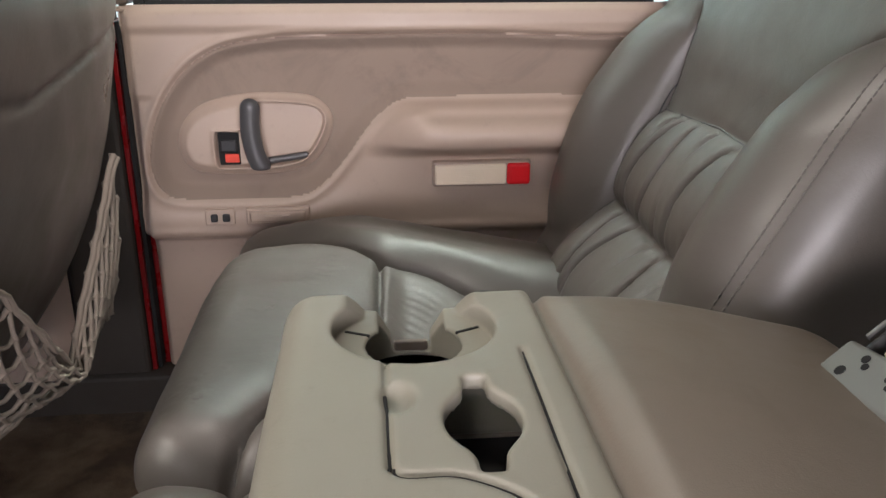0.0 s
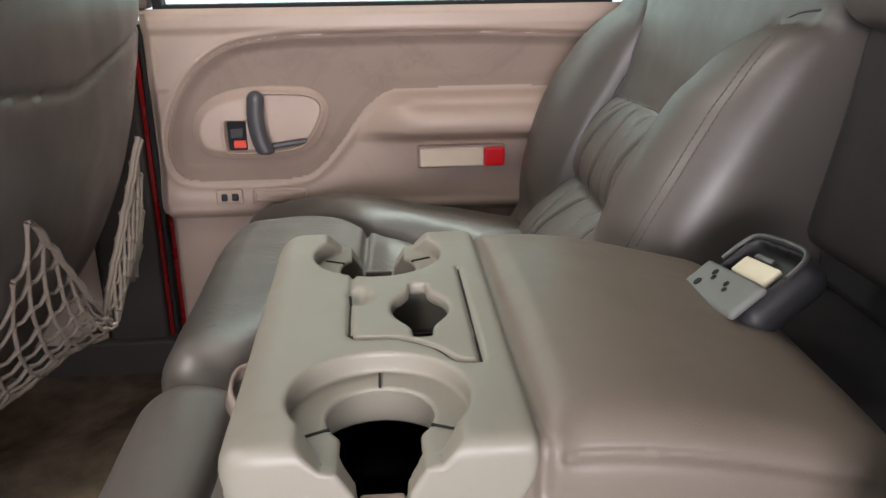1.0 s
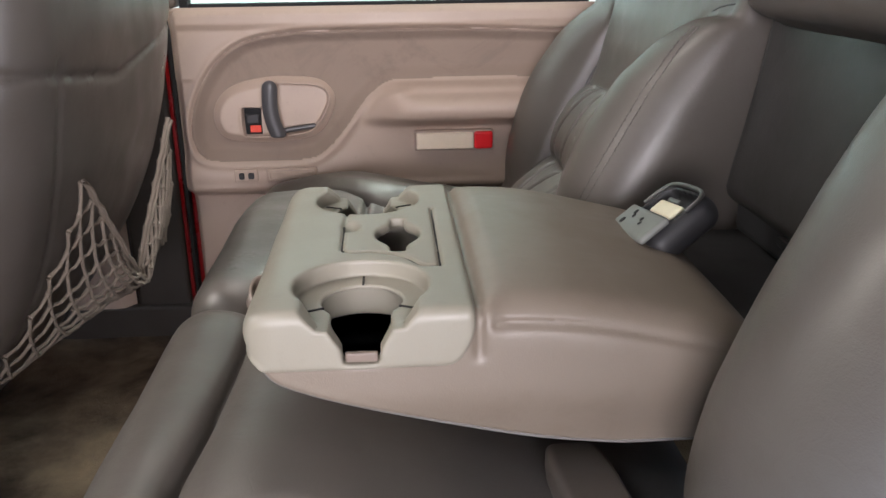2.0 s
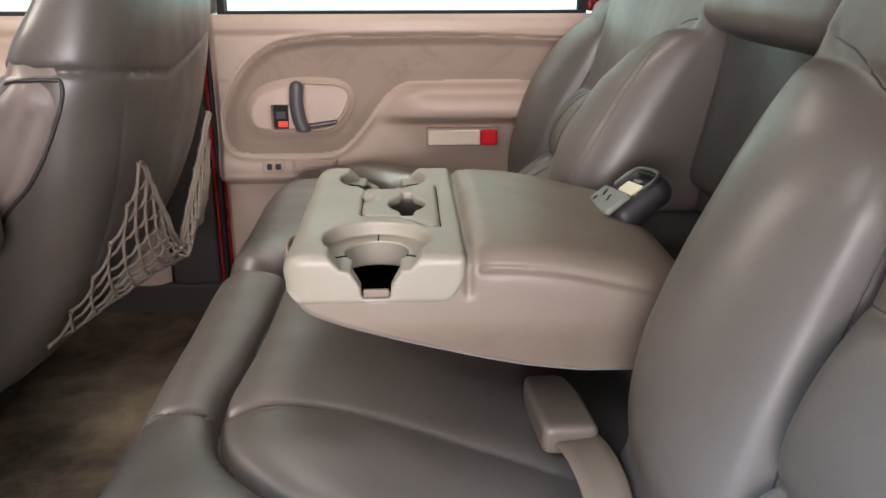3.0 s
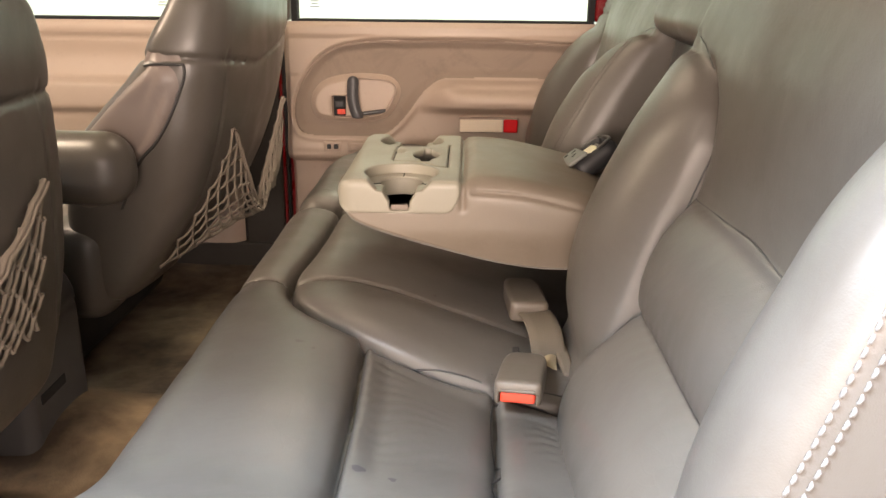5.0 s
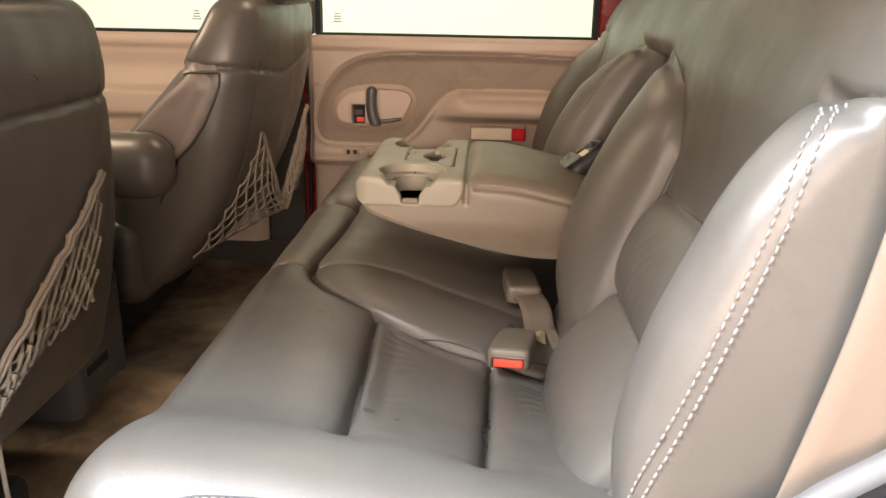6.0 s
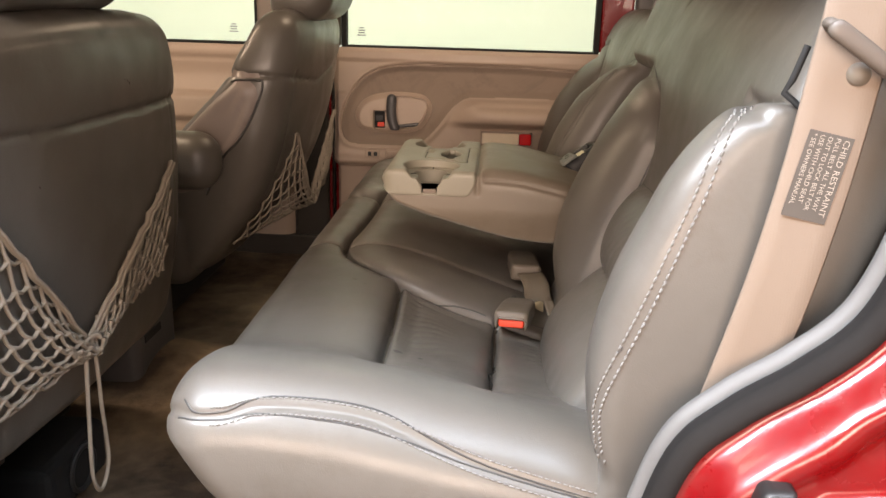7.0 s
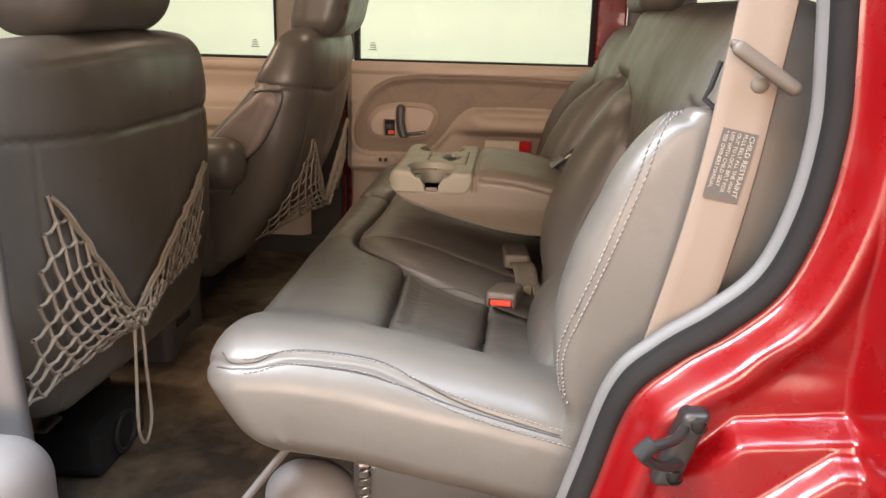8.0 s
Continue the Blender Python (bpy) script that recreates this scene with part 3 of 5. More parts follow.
def cushion_field(outer, sign, width, raised, droop, bolster=False):
    """A cushion half whose outer end stands at y = outer and which runs inwards by width."""
    insert = [(-0.003, 0.455), (0.006, 0.155), (0.122, 0.150), (0.27, 0.17), (0.27, 0.42), (0.135, 0.42)]

    def f(p):
        x, y, z = p
        w = (y - outer) * sign
        seams = np.minimum.reduce([line_gap((x, w), s) for s in (ROLL_SEAM, INSERT_FRONT, INSERT_SPLIT)])
        soft = line_gap((x, w), PAD_SEAM)
        dz = -(0.205 + 0.09 * step(w, 0.18, 0.36)) * np.log1p(np.exp((x + 0.04) / 0.03)) * 0.03
        dz = dz + raised * (1 - step(w, 0.07, 0.20)) - droop * step(-x, 0.0, 0.16) * (1 - step(w, 0.08, 0.30)) - 0.012 * (1 - step(w, -0.01, 0.07))
        ins = step(-in_outline(x, w, insert), -0.004, 0.03) * step(w, 0.155, 0.27)
        dz = dz - 0.016 * ins
        dz = dz - 0.015 * np.exp(-seams / 0.012) - 0.011 * np.exp(-((seams / 0.0036) ** 2))
        dz = dz - 0.004 * np.exp(-soft / 0.016) - 0.003 * np.exp(-((soft / 0.0036) ** 2))
        if bolster:
            gap = line_gap((x, w), SIDE_SEAM)
            beyond = np.interp(x, [q[0] for q in SIDE_SEAM], [q[1] for q in SIDE_SEAM]) - w
            ins = ins * step(-beyond, 0.0, 0.03)
            dz = dz + 0.012 * step(beyond, -0.004, 0.05) - 0.010 * np.exp(-gap / 0.014) - 0.010 * np.exp(-((gap / 0.0036) ** 2))
            front = line_gap((x, w), INSERT_FRONT)
            dz = dz + 0.011 * np.exp(-front / 0.012) * step(-beyond, 0.0, 0.02)
            rumple = np.sin(w * 260 + 5 * np.sin(x * 40 + 1) + 2.0 * np.sin(x * 90 + w * 30))
            dz = dz + 0.0010 * (np.abs(rumple) ** 0.6 - 0.6) * step(-x, -0.04, 0.03) * step(-beyond, 0.03, 0.10) * (0.5 + 0.5 * np.sin(x * 70 + w * 21))
            split = np.minimum(front, line_gap((x, w), INSERT_SPLIT))
            dz = dz + step(beyond, -0.01, 0.01) * (0.015 * np.exp(-split / 0.012) + 0.011 * np.exp(-((split / 0.0036) ** 2)))
        # creases of the sat-on leather, mostly in the insert
        wave = np.sin(w * 210 + 5 * np.sin(x * 17 + 1) + 2.2 * np.sin(x * 52 + w * 24))
        crease = (np.abs(wave) ** 0.6 - 0.6) * (0.5 + 0.5 * np.sin(w * 19 + x * 37)) * step(np.abs(np.sin(x * 24 + 0.6)), 0.2, 0.8)
        dz = dz + (0.0014 * ins * crease * (1 + wobble((x, w, z * 0), 33, 4))) + 0.0016 * wobble((x, w, z * 0), 16, 1) + 0.0006 * wobble((x, w, z * 0), 47, 2)
        under = 0.62 * np.clip(0.275 - (z - dz), 0, 0.12)
        side = 0.016 * np.sin(np.clip((z - dz - 0.19) / 0.13, 0, 1) * np.pi)
        d = rbox((x - under, np.where(w < width / 2, w + side * 0.6 - 0.010, w), z - dz), (-0.170, 0.0, 0.185), (0.30, width, 0.324), 0.046)
        rib = line_gap((x, w, z), [(-0.118, 0.048, 0.311), (-0.10, 0.008, 0.285), (-0.055, -0.002, 0.20)])
        end = line_gap((x, (z + w) / 1.4), [(a, b / 1.4) for a, b in END_SEAM]) + 0.5 * step(w, 0.05, 0.09) + 0.5 * (raised < 0)
        return 0.8 * (d - 0.0018 * np.exp(-((rib / 0.003) ** 2)) + 0.0026 * np.exp(-((end / 0.0042) ** 2)) + 0.0008 * np.exp(-end / 0.012))
    return f


# The backrest leans back: s runs up along it, d stands out of it, w counts from its outer edge
BACK_O = (0.235, 0.25)
LEAN_L, LEAN_R = radians(20), radians(26)
BOLSTER = ([-0.2, -0.10, 0.0, 0.03, 0.058, 0.091, 0.12, 0.155, 0.195, 0.235, 0.277, 0.308, 0.34, 0.361, 0.378, 0.40, 0.60], [0.0, 0.0, 0.004, 0.017, 0.040, 0.060, 0.072, 0.081, 0.086, 0.085, 0.079, 0.070, 0.054, 0.038, 0.018, 0.0, 0.0])


def back_axes(x, z, lean):
    s = (x - BACK_O[0]) * math.sin(lean) + (z - BACK_O[1]) * math.cos(lean)
    d = -(x - BACK_O[0]) * math.cos(lean) + (z - BACK_O[1]) * math.sin(lean)
    return s, d


def back_point(s, d, y, lean):
    return (BACK_O[0] + s * math.sin(lean) - d * math.cos(lean), y, BACK_O[1] + s * math.cos(lean) + d * math.sin(lean))


def glide(v, xs, ys):
    """A smooth curve through a few values."""
    n = spline(list(zip(xs, ys)), 10)
    return np.interp(v, [q[0] for q in n], [q[1] for q in n])


# heights of the inner and outer wings along s
WING_S = [-0.2, -0.1, 0.0, 0.02, 0.065, 0.113, 0.16, 0.20, 0.246, 0.272, 0.302, 0.331, 0.353, 0.40, 0.60]
INNER_L = [0.0, 0.0, 0.006, 0.018, 0.046, 0.061, 0.065, 0.064, 0.058, 0.051, 0.040, 0.026, 0.007, 0.0, 0.0]
INNER_R = [0.0, 0.0, 0.010, 0.026, 0.056, 0.074, 0.082, 0.083, 0.078, 0.067, 0.053, 0.034, 0.009, 0.0, 0.0]
OUTER_R = [0.0, 0.0, 0.004, 0.014, 0.038, 0.052, 0.060, 0.061, 0.054, 0.046, 0.031, 0.012, 0.003, 0.0, 0.0]


def backrest_field(outer, sign, squeeze, lean, outer_wing, inner_wing, top_s, pleats):
    def f(p):
        x, y, z = p
        w = (y - outer) * sign * squeeze
        s, d = back_axes(x, z, lean)
        inner = glide(s, [-0.2, 0.104, 0.228, 0.275, 0.31, 0.345, 0.362, 0.60], [0.415, 0.436, 0.448, 0.452, 0.468, 0.515, 0.575, 0.66])
        outb = glide(s, [-0.2, 0.10, 0.25, 0.34, 0.358, 0.374, 0.40, 0.60], [0.150, 0.138, 0.128, 0.126, 0.110, 0.020, -0.04, -0.10])
        base = glide(s, [-0.2, 0.0, 0.104, 0.228, 0.29, 0.36, 0.43, 0.52], [0.030, 0.026, 0.010, 0.004, 0.014, 0.028, 0.026, 0.0])
        mid = step(w, 0.10, 0.17) * (1 - step(w, 0.41, 0.46))
        cross = np.minimum(np.abs(s - 0.104 + 0.018 * (w - 0.29)), np.abs(s - 0.228 + 0.05 * np.abs(w - 0.29)))
        lum = (0.020 * np.clip(np.sin((s - 0.104) / 0.124 * np.pi), 0, 1) ** 0.7 * ((s > 0.104) & (s < 0.228)) + 0.022 * np.clip(np.sin((s + 0.06) / 0.164 * np.pi), 0, 1) * (s < 0.104)) * mid
        below = mid * (1 - step(s, 0.21, 0.228))
        fold = sum(np.exp(-(((w - c - 0.012 * np.sin(s * 26 + c * 40)) / 0.0030) ** 2)) * (0.55 + 0.45 * step(cross, 0.0, 0.05)) for c in pleats) if pleats else 0 * s
        if pleats:
            fold = np.maximum(fold, sum(np.exp(-(((w - c + 0.02 * (s - 0.16)) / 0.003) ** 2)) for c in (0.19, 0.30, 0.385, 0.415)) * np.exp(-cross / 0.016))
        tuck = np.sin(w * 330 + 3 * np.sin(s * 60)) * np.exp(-cross / 0.010) + 0.5 * np.sin(w * 260 + s * 190 + 3 * np.sin(s * 33 + w * 20)) * bump(w, 0.34, 0.06) * bump(s, 0.16, 0.05)
        h = base + lum - 0.019 * fold * below + 0.0007 * tuck * below - 0.010 * np.exp(-cross / 0.005) * mid * (s < 0.30)
        amp = np.maximum(glide(s, *outer_wing), 0)
        qo = (w - outb * 0.30) / np.maximum(outb * np.where(w < outb * 0.30, 0.85, 0.71), 1e-3)
        ho = base * 0.4 + amp * np.maximum(1 - qo * qo, 0) ** 0.72 * (outb > 0.01)
        wc, hw = (inner + 0.61) / 2 + 0.008, np.maximum((0.61 - inner) / 2 + 0.012, 1e-3)
        qi = (w - wc) / hw
        hi = base * 0.4 + np.maximum(glide(s, *inner_wing), 0) * np.maximum(1 - qi * qi, 0) ** 0.72 * (inner < 0.60)
        h = smax(h, smax(ho, hi, 0.004), 0.006)
        edge = np.minimum(np.abs(w - outb) + (s > 0.372) * 0.1 + (s < -0.02) * 0.1, np.abs(w - inner) + (s > 0.362) * 0.1)
        h = h - 0.017 * (1 - step(s, 0.30, 0.345)) * np.exp(-((edge / 0.0048) ** 2)) - 0.003 * np.exp(-edge / 0.018)
        top = np.abs(s - 0.366 + 0.10 * (0.126 - w)) + 1.0 * (w > 0.126)
        h = h - 0.005 * np.exp(-((top / 0.006) ** 2))
        h = h + 0.0014 * wobble((x, y, z), 17, 3) + 0.0002 * wobble((x, y, z), 75, 5)
        sidew = np.abs(w - 0.305) - 0.305 + 0.045 * step(s, 0.36, top_s + 0.015) + 0.012 * (1 - np.clip(np.sin(np.clip((s + 0.02) / 0.4, 0, 1) * np.pi), 0, 1))
        g = smax(smax(d - h, sidew, 0.022), s - top_s, 0.05)
        g = smax(smax(g, -(d + 0.085), 0.02), -(s + 0.10), 0.02)
        return 0.62 * g
    return f


bench = thing("rear_bench_seat", "worn grey leather split rear bench seat with stitched bolsters", "bench seat")
CUSHION_L, CUSHION_R = cushion_field(-0.450, 1, 0.905, 0.030, 0.0), cushion_field(1.035, -1, 0.572, -0.018, 0.020, True)
BACK_L = backrest_field(-0.455, 1, 1.0, LEAN_L, BOLSTER, (WING_S, INNER_L), 0.50, ())
BACK_R = backrest_field(1.032, -1, 1.075, LEAN_R, (WING_S, OUTER_R), (WING_S, INNER_R), 0.472, (0.200, 0.246, 0.345))
cush_l = part("seat_cushion", solid(CUSHION_L, (-0.20, -0.48, 0.17), (0.31, 0.47, 0.37), 0.0036), LEATHER, bench, "wide grey leather cushion with sunken creased insert")
cush_r = part("seat_cushion", solid(CUSHION_R, (-0.20, 0.45, 0.17), (0.31, 1.06, 0.37), 0.0045), LEATHER, bench, "narrow grey leather cushion with cracked creases")
back_l = part("backrest", solid(BACK_L, (0.08, -0.48, 0.14), (0.54, 0.18, 0.76), 0.0042), LEATHER, bench, "grey leather backrest with lumbar pad and wing bolsters")
back_r = part("backrest", solid(BACK_R, (0.08, 0.44, 0.14), (0.52, 1.06, 0.74), 0.0042), LEATHER, bench, "grey leather backrest with pleated lumbar pad")


# centre piece over the armrest's niche, the niche and its black tray
def bridge_field(p):
    s, d = back_axes(p[0], p[2], radians(22))
    return 0.85 * (rbox((s, d, p[1]), (0.352, -0.09, 0.160), (0.482, 0.024 , 0.461), 0.026) + 0.0012 * wobble(p, 18, 2))


def niche_field(p):
    s, d = back_axes(p[0], p[2], radians(26))
    d = d - 0.27 * (s - 0.2)
    return 0.8 * (rbox((s, d, p[1]), (0.195, -0.115, 0.150), (0.40, -0.046, 0.478), 0.012) + 0.0015 * wobble(p, 22, 6))


part("centre_backrest", solid(bridge_field, (0.28, 0.14, 0.54), (0.54, 0.48, 0.76), 0.004), LEATHER, bench, "narrow grey leather centre backrest")
# the niche's shade is put into this panel's leather colour
part("niche_panel", solid(niche_field, (0.34, 0.13, 0.30), (0.60, 0.49, 0.66), 0.005), LEATHER_SHADE, bench, "padded panel behind the armrest, coloured dark for the niche's shade")
tray = part("hinge_tray", slab((0.262, 0.160, 0.300), (0.43, 0.462, 0.372), 0.006), DARK_PLASTIC, bench, "black plastic hinge tray")
part("tray_rim", slab((0.372, 0.165, 0.372), (0.43, 0.457, 0.412), 0.008), DARK_PLASTIC, tray)
part("tray_catch", slab((0.366, 0.330, 0.392), (0.374, 0.352, 0.400), 0.001), BLACK, tray)
part("tray_catch", slab((0.352, 0.245, 0.384), (0.374, 0.285, 0.402), 0.003), BLACK, tray)
part("tray_clip", slab((0.346, 0.243, 0.380), (0.3515, 0.282, 0.3835), 0.0008), STEEL_DARK, tray, "bright metal clip edge")


def seat_line(outer, sign, squeeze, lean, pts):
    """A line on a backrest from (s, w) pairs."""
    return [back_point(s, 0.06, outer + sign * w / squeeze, lean) for s, w in spline(pts, 10)]


EDGE_STITCH = [(0.03, 0.012), (0.08, 0.009), (0.16, 0.008), (0.24, 0.010), (0.30, 0.014), (0.345, 0.024), (0.364, 0.045)]
GAP_STITCH = [(0.03, 0.560), (0.10, 0.572), (0.18, 0.578), (0.25, 0.580), (0.30, 0.578), (0.335, 0.572)]
line = seat_line(-0.455, 1, 1.0, LEAN_L, EDGE_STITCH)
for off in (-0.0038, 0.0038):
    part("stitching", stitches(BACK_L, line, off, 0.0062, 0.0046, 0.0011), THREAD, back_l, "pale double topstitching", "stuff")
line = seat_line(1.032, -1, 1.075, LEAN_R, GAP_STITCH)
for off in (-0.004, 0.004):
    part("stitching", stitches(BACK_R, line, off, 0.0056, 0.0042, 0.0008), THREAD_DULL, back_r, "dull double topstitching", "stuff")
line = [(x, -0.435, q - 0.015) for x, q in END_SEAM[10:]]
for off in (-0.0075, 0.0075):
    part("stitching", stitches(CUSHION_L, line, off, 0.0056, 0.0042, 0.0009), THREAD, cush_l, "pale double topstitching", "stuff")
line = [(-0.16 + 0.004 * i, 0.127, 0.31) for i in range(14)]
for off in (-0.004, 0.004):
    part("stitching", stitches(CUSHION_L, line, off, 0.0060, 0.0044, 0.0008), THREAD_DULL, cush_l, "dull double stitching", "stuff")


# dark seams sunk in the creases between the panels, the creases' shade put into their colour
def seam(field, pts, parent):
    v, nor = onto(field, np.array(pts, float), 8)
    part("seam", tube(list(v - nor * 0.0003), 0.0011, 5), LEATHER_SHADE, parent)


INNER_LINE = [(0.0, 0.430), (0.104, 0.436), (0.228, 0.448), (0.275, 0.452), (0.31, 0.468), (0.345, 0.515), (0.360, 0.565)]
OUTER_LINE = [(0.0, 0.145), (0.10, 0.138), (0.18, 0.132), (0.25, 0.128), (0.335, 0.126)]
for field, obj, outer, sign, squeeze, lean in ((BACK_L, back_l, -0.455, 1, 1.0, LEAN_L), (BACK_R, back_r, 1.032, -1, 1.075, LEAN_R)):
    for pts in (INNER_LINE, OUTER_LINE, [(0.104 - 0.018 * (w - 0.29), w) for w in (0.145, 0.22, 0.29, 0.36, 0.432)], [(0.228 - 0.05 * abs(w - 0.29), w) for w in (0.136, 0.20, 0.26, 0.29, 0.32, 0.38, 0.444)]):
        seam(field, [back_point(s, 0.004, outer + sign * w / squeeze, lean) for s, w in spline(pts, 10)], obj)
for off in (-0.0028, 0.0028):
    seam(CUSHION_L, [(x, -0.435 + off / 2, q - 0.015 + off) for x, q in END_SEAM[3:]], cush_l)
for pts in (ROLL_SEAM, spline(INSERT_FRONT, 8), spline(INSERT_SPLIT, 8)):
    seam(CUSHION_L, [(x, -0.450 + w, 0.285) for x, w in pts if w < 0.88], cush_l)
    seam(CUSHION_R, [(x, 1.035 - w, 0.285) for x, w in pts if np.interp(x, *np.array(SIDE_SEAM).T) < w < 0.55], cush_r)
# dark cords for the shade in the pleats, which are folds without a seam
for c in (0.200, 0.246, 0.345):
    seam(BACK_R, [back_point(s, 0.006, 1.032 - (c + 0.012 * math.sin(s * 26 + c * 40)) / 1.075, LEAN_R) for s in np.linspace(0.112, 0.222, 14)], back_r)
seam(CUSHION_R, [(x, 1.035 - w, 0.285) for x, w in SIDE_SEAM if -0.14 < x < 0.22], cush_r)


# ---------------------------------------------------------------- fold-down armrest between the backrests
ARM_Y0, ARM_Y1, ARM_C = 0.168, 0.458, 0.313


def arm_body(p):
    x, y, z = p
    under = glide(x, [-0.10, -0.05, -0.028, 0.034, 0.113, 0.174, 0.22, 0.40], [0.42, 0.391, 0.373, 0.351, 0.328, 0.317, 0.314, 0.315])
    pad = step(x, 0.088, 0.112)
    top = 0.424 + 0.011 * pad - 0.26 * 0.02 * np.log1p(np.exp((x - 0.155) / 0.02)) - 0.014 * pad * ((y - ARM_C) / 0.145) ** 2 * 0.6
    g = smax(np.abs(y - ARM_C) - 0.145 + 0.014 * step(0.37 - z, 0, 0.06), z - top, 0.009 + 0.020 * pad)
    g = smax(g, under - z, 0.012)
    g = smax(g, -0.052 - x, 0.022)
    g = smax(g, x - 0.276 + 0.35 * (z - 0.42), 0.03)
    crease = np.exp(-(((x - 0.0935) / 0.0035) ** 2)) * step(z, 0.386, 0.396)
    side = np.abs(z - np.minimum(0.416 - 0.07 * (x - 0.093), top - 0.014)) + 0.05 * (1 - step(x, 0.088, 0.104)) + 0.2 * (np.abs(y - ARM_C) < 0.12)
    pipe = np.abs(z - under - 0.004)
    return 0.8 * (g + 0.004 * crease + 0.0022 * np.exp(-((side / 0.0026) ** 2)) - 0.0015 * np.exp(-((pipe / 0.003) ** 2)) + 0.0008 * wobble(p, 20, 4))


def cups(p):
    """What is hollowed out of the front of the armrest."""
    x, y, z = p
    out = np.full(np.shape(x), 9.0)
    for cy, side in ((0.2130, -1), (0.4130, 1)):
        r = np.hypot(x - 0.0200, y - cy)
        ring = smax(r - 0.0445, 0.4140 - z, 0.0012)
        bore = np.minimum(smax(r - 0.0268, 0.366 - z, 0.002), smax(smax(r - 0.0370, 0.366 - z, 0.003), z - 0.4110, 0.001))
        wide = np.interp(z, [0.390, 0.400, 0.4135, 0.4145, 0.427], [0.0115, 0.0120, 0.0200, 0.0270, 0.0380])
        gap = smax(np.abs(x - 0.020) - wide, 0.3905 - z, 0.004)
        gap = np.maximum(gap, side * (cy - y))
        out = np.minimum(out, np.minimum(np.minimum(ring, bore), gap))
    r = np.hypot(x - 0.0450, (y - 0.314) / 1.4)
    tabs = smax(np.abs(x - 0.0450) - 0.0056, np.abs(y - 0.314) - 0.0385, 0.004)
    out = np.minimum(out, smax(smin(r - 0.0172, tabs, 0.007), 0.388 - z, 0.002))
    out = np.minimum(out, rbox(p, (0.012, 0.262, 0.384), (0.083, 0.362, 0.4185), 0.004))
    dent = np.sqrt((x - 0.0085) ** 2 + ((y - 0.335) * 0.6) ** 2 + (z - 0.431) ** 2) - 0.0095
    return np.minimum(out, dent)


HATCH = spline([(0.0035, 0.378), (0.0035, 0.290), (0.0045, 0.281), (0.010, 0.2755), (0.030, 0.2745), (0.050, 0.262), (0.060, 0.247), (0.066, 0.2435), (0.074, 0.2435)], 5) + [(0.074, 0.379)]


def arm_panel(p):
    x, y, z = p
    shell = arm_body(p) / 0.8 - 0.0022
    low = 0.3865 + 0.03 * step(x, 0.06, 0.097) ** 4
    g = smax(smax(shell, x - 0.0915, 0.003), low - z, 0.004)
    line = line_gap((x, y), HATCH)
    g = g + 0.0026 * np.exp(-((line / 0.0016) ** 2)) * (z > 0.41)
    return 0.85 * smax(g, -cups(p), 0.0022)


def arm_core(p):
    return smax(arm_body(p), -cups(p) * 0.85 + 0.0008, 0.002)


armrest = thing("fold_down_armrest", "folded-down grey leather armrest with plastic cup holder panel", "armrest", at=(0.28, 0.313, 0.33))
part("pad", solid(arm_core, (-0.07, 0.14, 0.29), (0.35, 0.49, 0.46), 0.003), LEATHER_ARM, armrest, "pale grey-beige leather armrest pad with seamed edge")
panel = part("cup_holder_panel", solid(arm_panel, (-0.07, 0.14, 0.33), (0.105, 0.49, 0.44), 0.0018, 3), ARM_PLASTIC, armrest, "beige plastic panel with two cup holders and a lid")
for cy, side in ((0.2130, -1), (0.4130, 1)):
    cup = [(0.3665, 0.0005), (0.3665, 0.0352), (0.3890, 0.0362), (0.3890, 0.0352), (0.3685, 0.0342), (0.3685, 0.0005)]
    # dark well added to give the cup its inner shade
    part("cup_liner", tube([(0.0200, cy, z) for z, _ in cup], [r for _, r in cup], 28), DARK_PLASTIC, panel, "dark well added for the shade inside the cup")
    y0 = cy + side * 0.0385
    part("slot_lip", slab((0.0098, min(y0, y0 + side * 0.004), 0.3895), (0.0302, max(y0, y0 + side * 0.004), 0.3965), 0.0012), TAUPE, panel, "taupe lip at the foot of the slot")
    for a in (90, 205, -25):
        c, d = math.cos(radians(a)), -side * math.sin(radians(a))
        slit = slab((-0.0075, -0.0007, -0.0008), (0.0075, 0.0007, 0.0006), 0)
        slit.transform(pose(0.020 + 0.0345 * c, cy + 0.0345 * d, 0.4142, 0, 0, math.degrees(math.atan2(d, c))))
        part("grip_slit", slit, BLACK, panel, "dark slit in the cup ring")
for a, b in ((2, 9), (10, len(HATCH) - 1)):
    v, nor = onto(arm_panel, [(x, y, 0.426) for x, y in HATCH[a:b]], 4)
    part("lid_gap", tube(list(v), 0.0010, 5), BLACK, panel, "dark gap round the lid")
v, nor = onto(arm_panel, [(0.074, y, 0.426) for y in np.linspace(0.245, 0.378, 20)], 4)
part("lid_gap", tube(list(v), 0.0010, 5), BLACK, panel, "dark gap round the lid")
hem = [(x, 0.1745, z) for x, z in spline([(-0.051, 0.392), (-0.046, 0.384), (-0.028, 0.371), (0.034, 0.349), (0.113, 0.326), (0.174, 0.315), (0.25, 0.312)], 8)]
v, nor = onto(arm_body, hem, 6)
part("piping", tube(list(v), 0.0016, 6), THREAD, armrest, "pale piping along the lower edge")
# black plate added so that the lid's hole looks shaded
part("hatch_floor", slab((0.015, 0.265, 0.3835), (0.080, 0.359, 0.3870), 0.001), BLACK, panel, "black plate added for the shade under the lid")

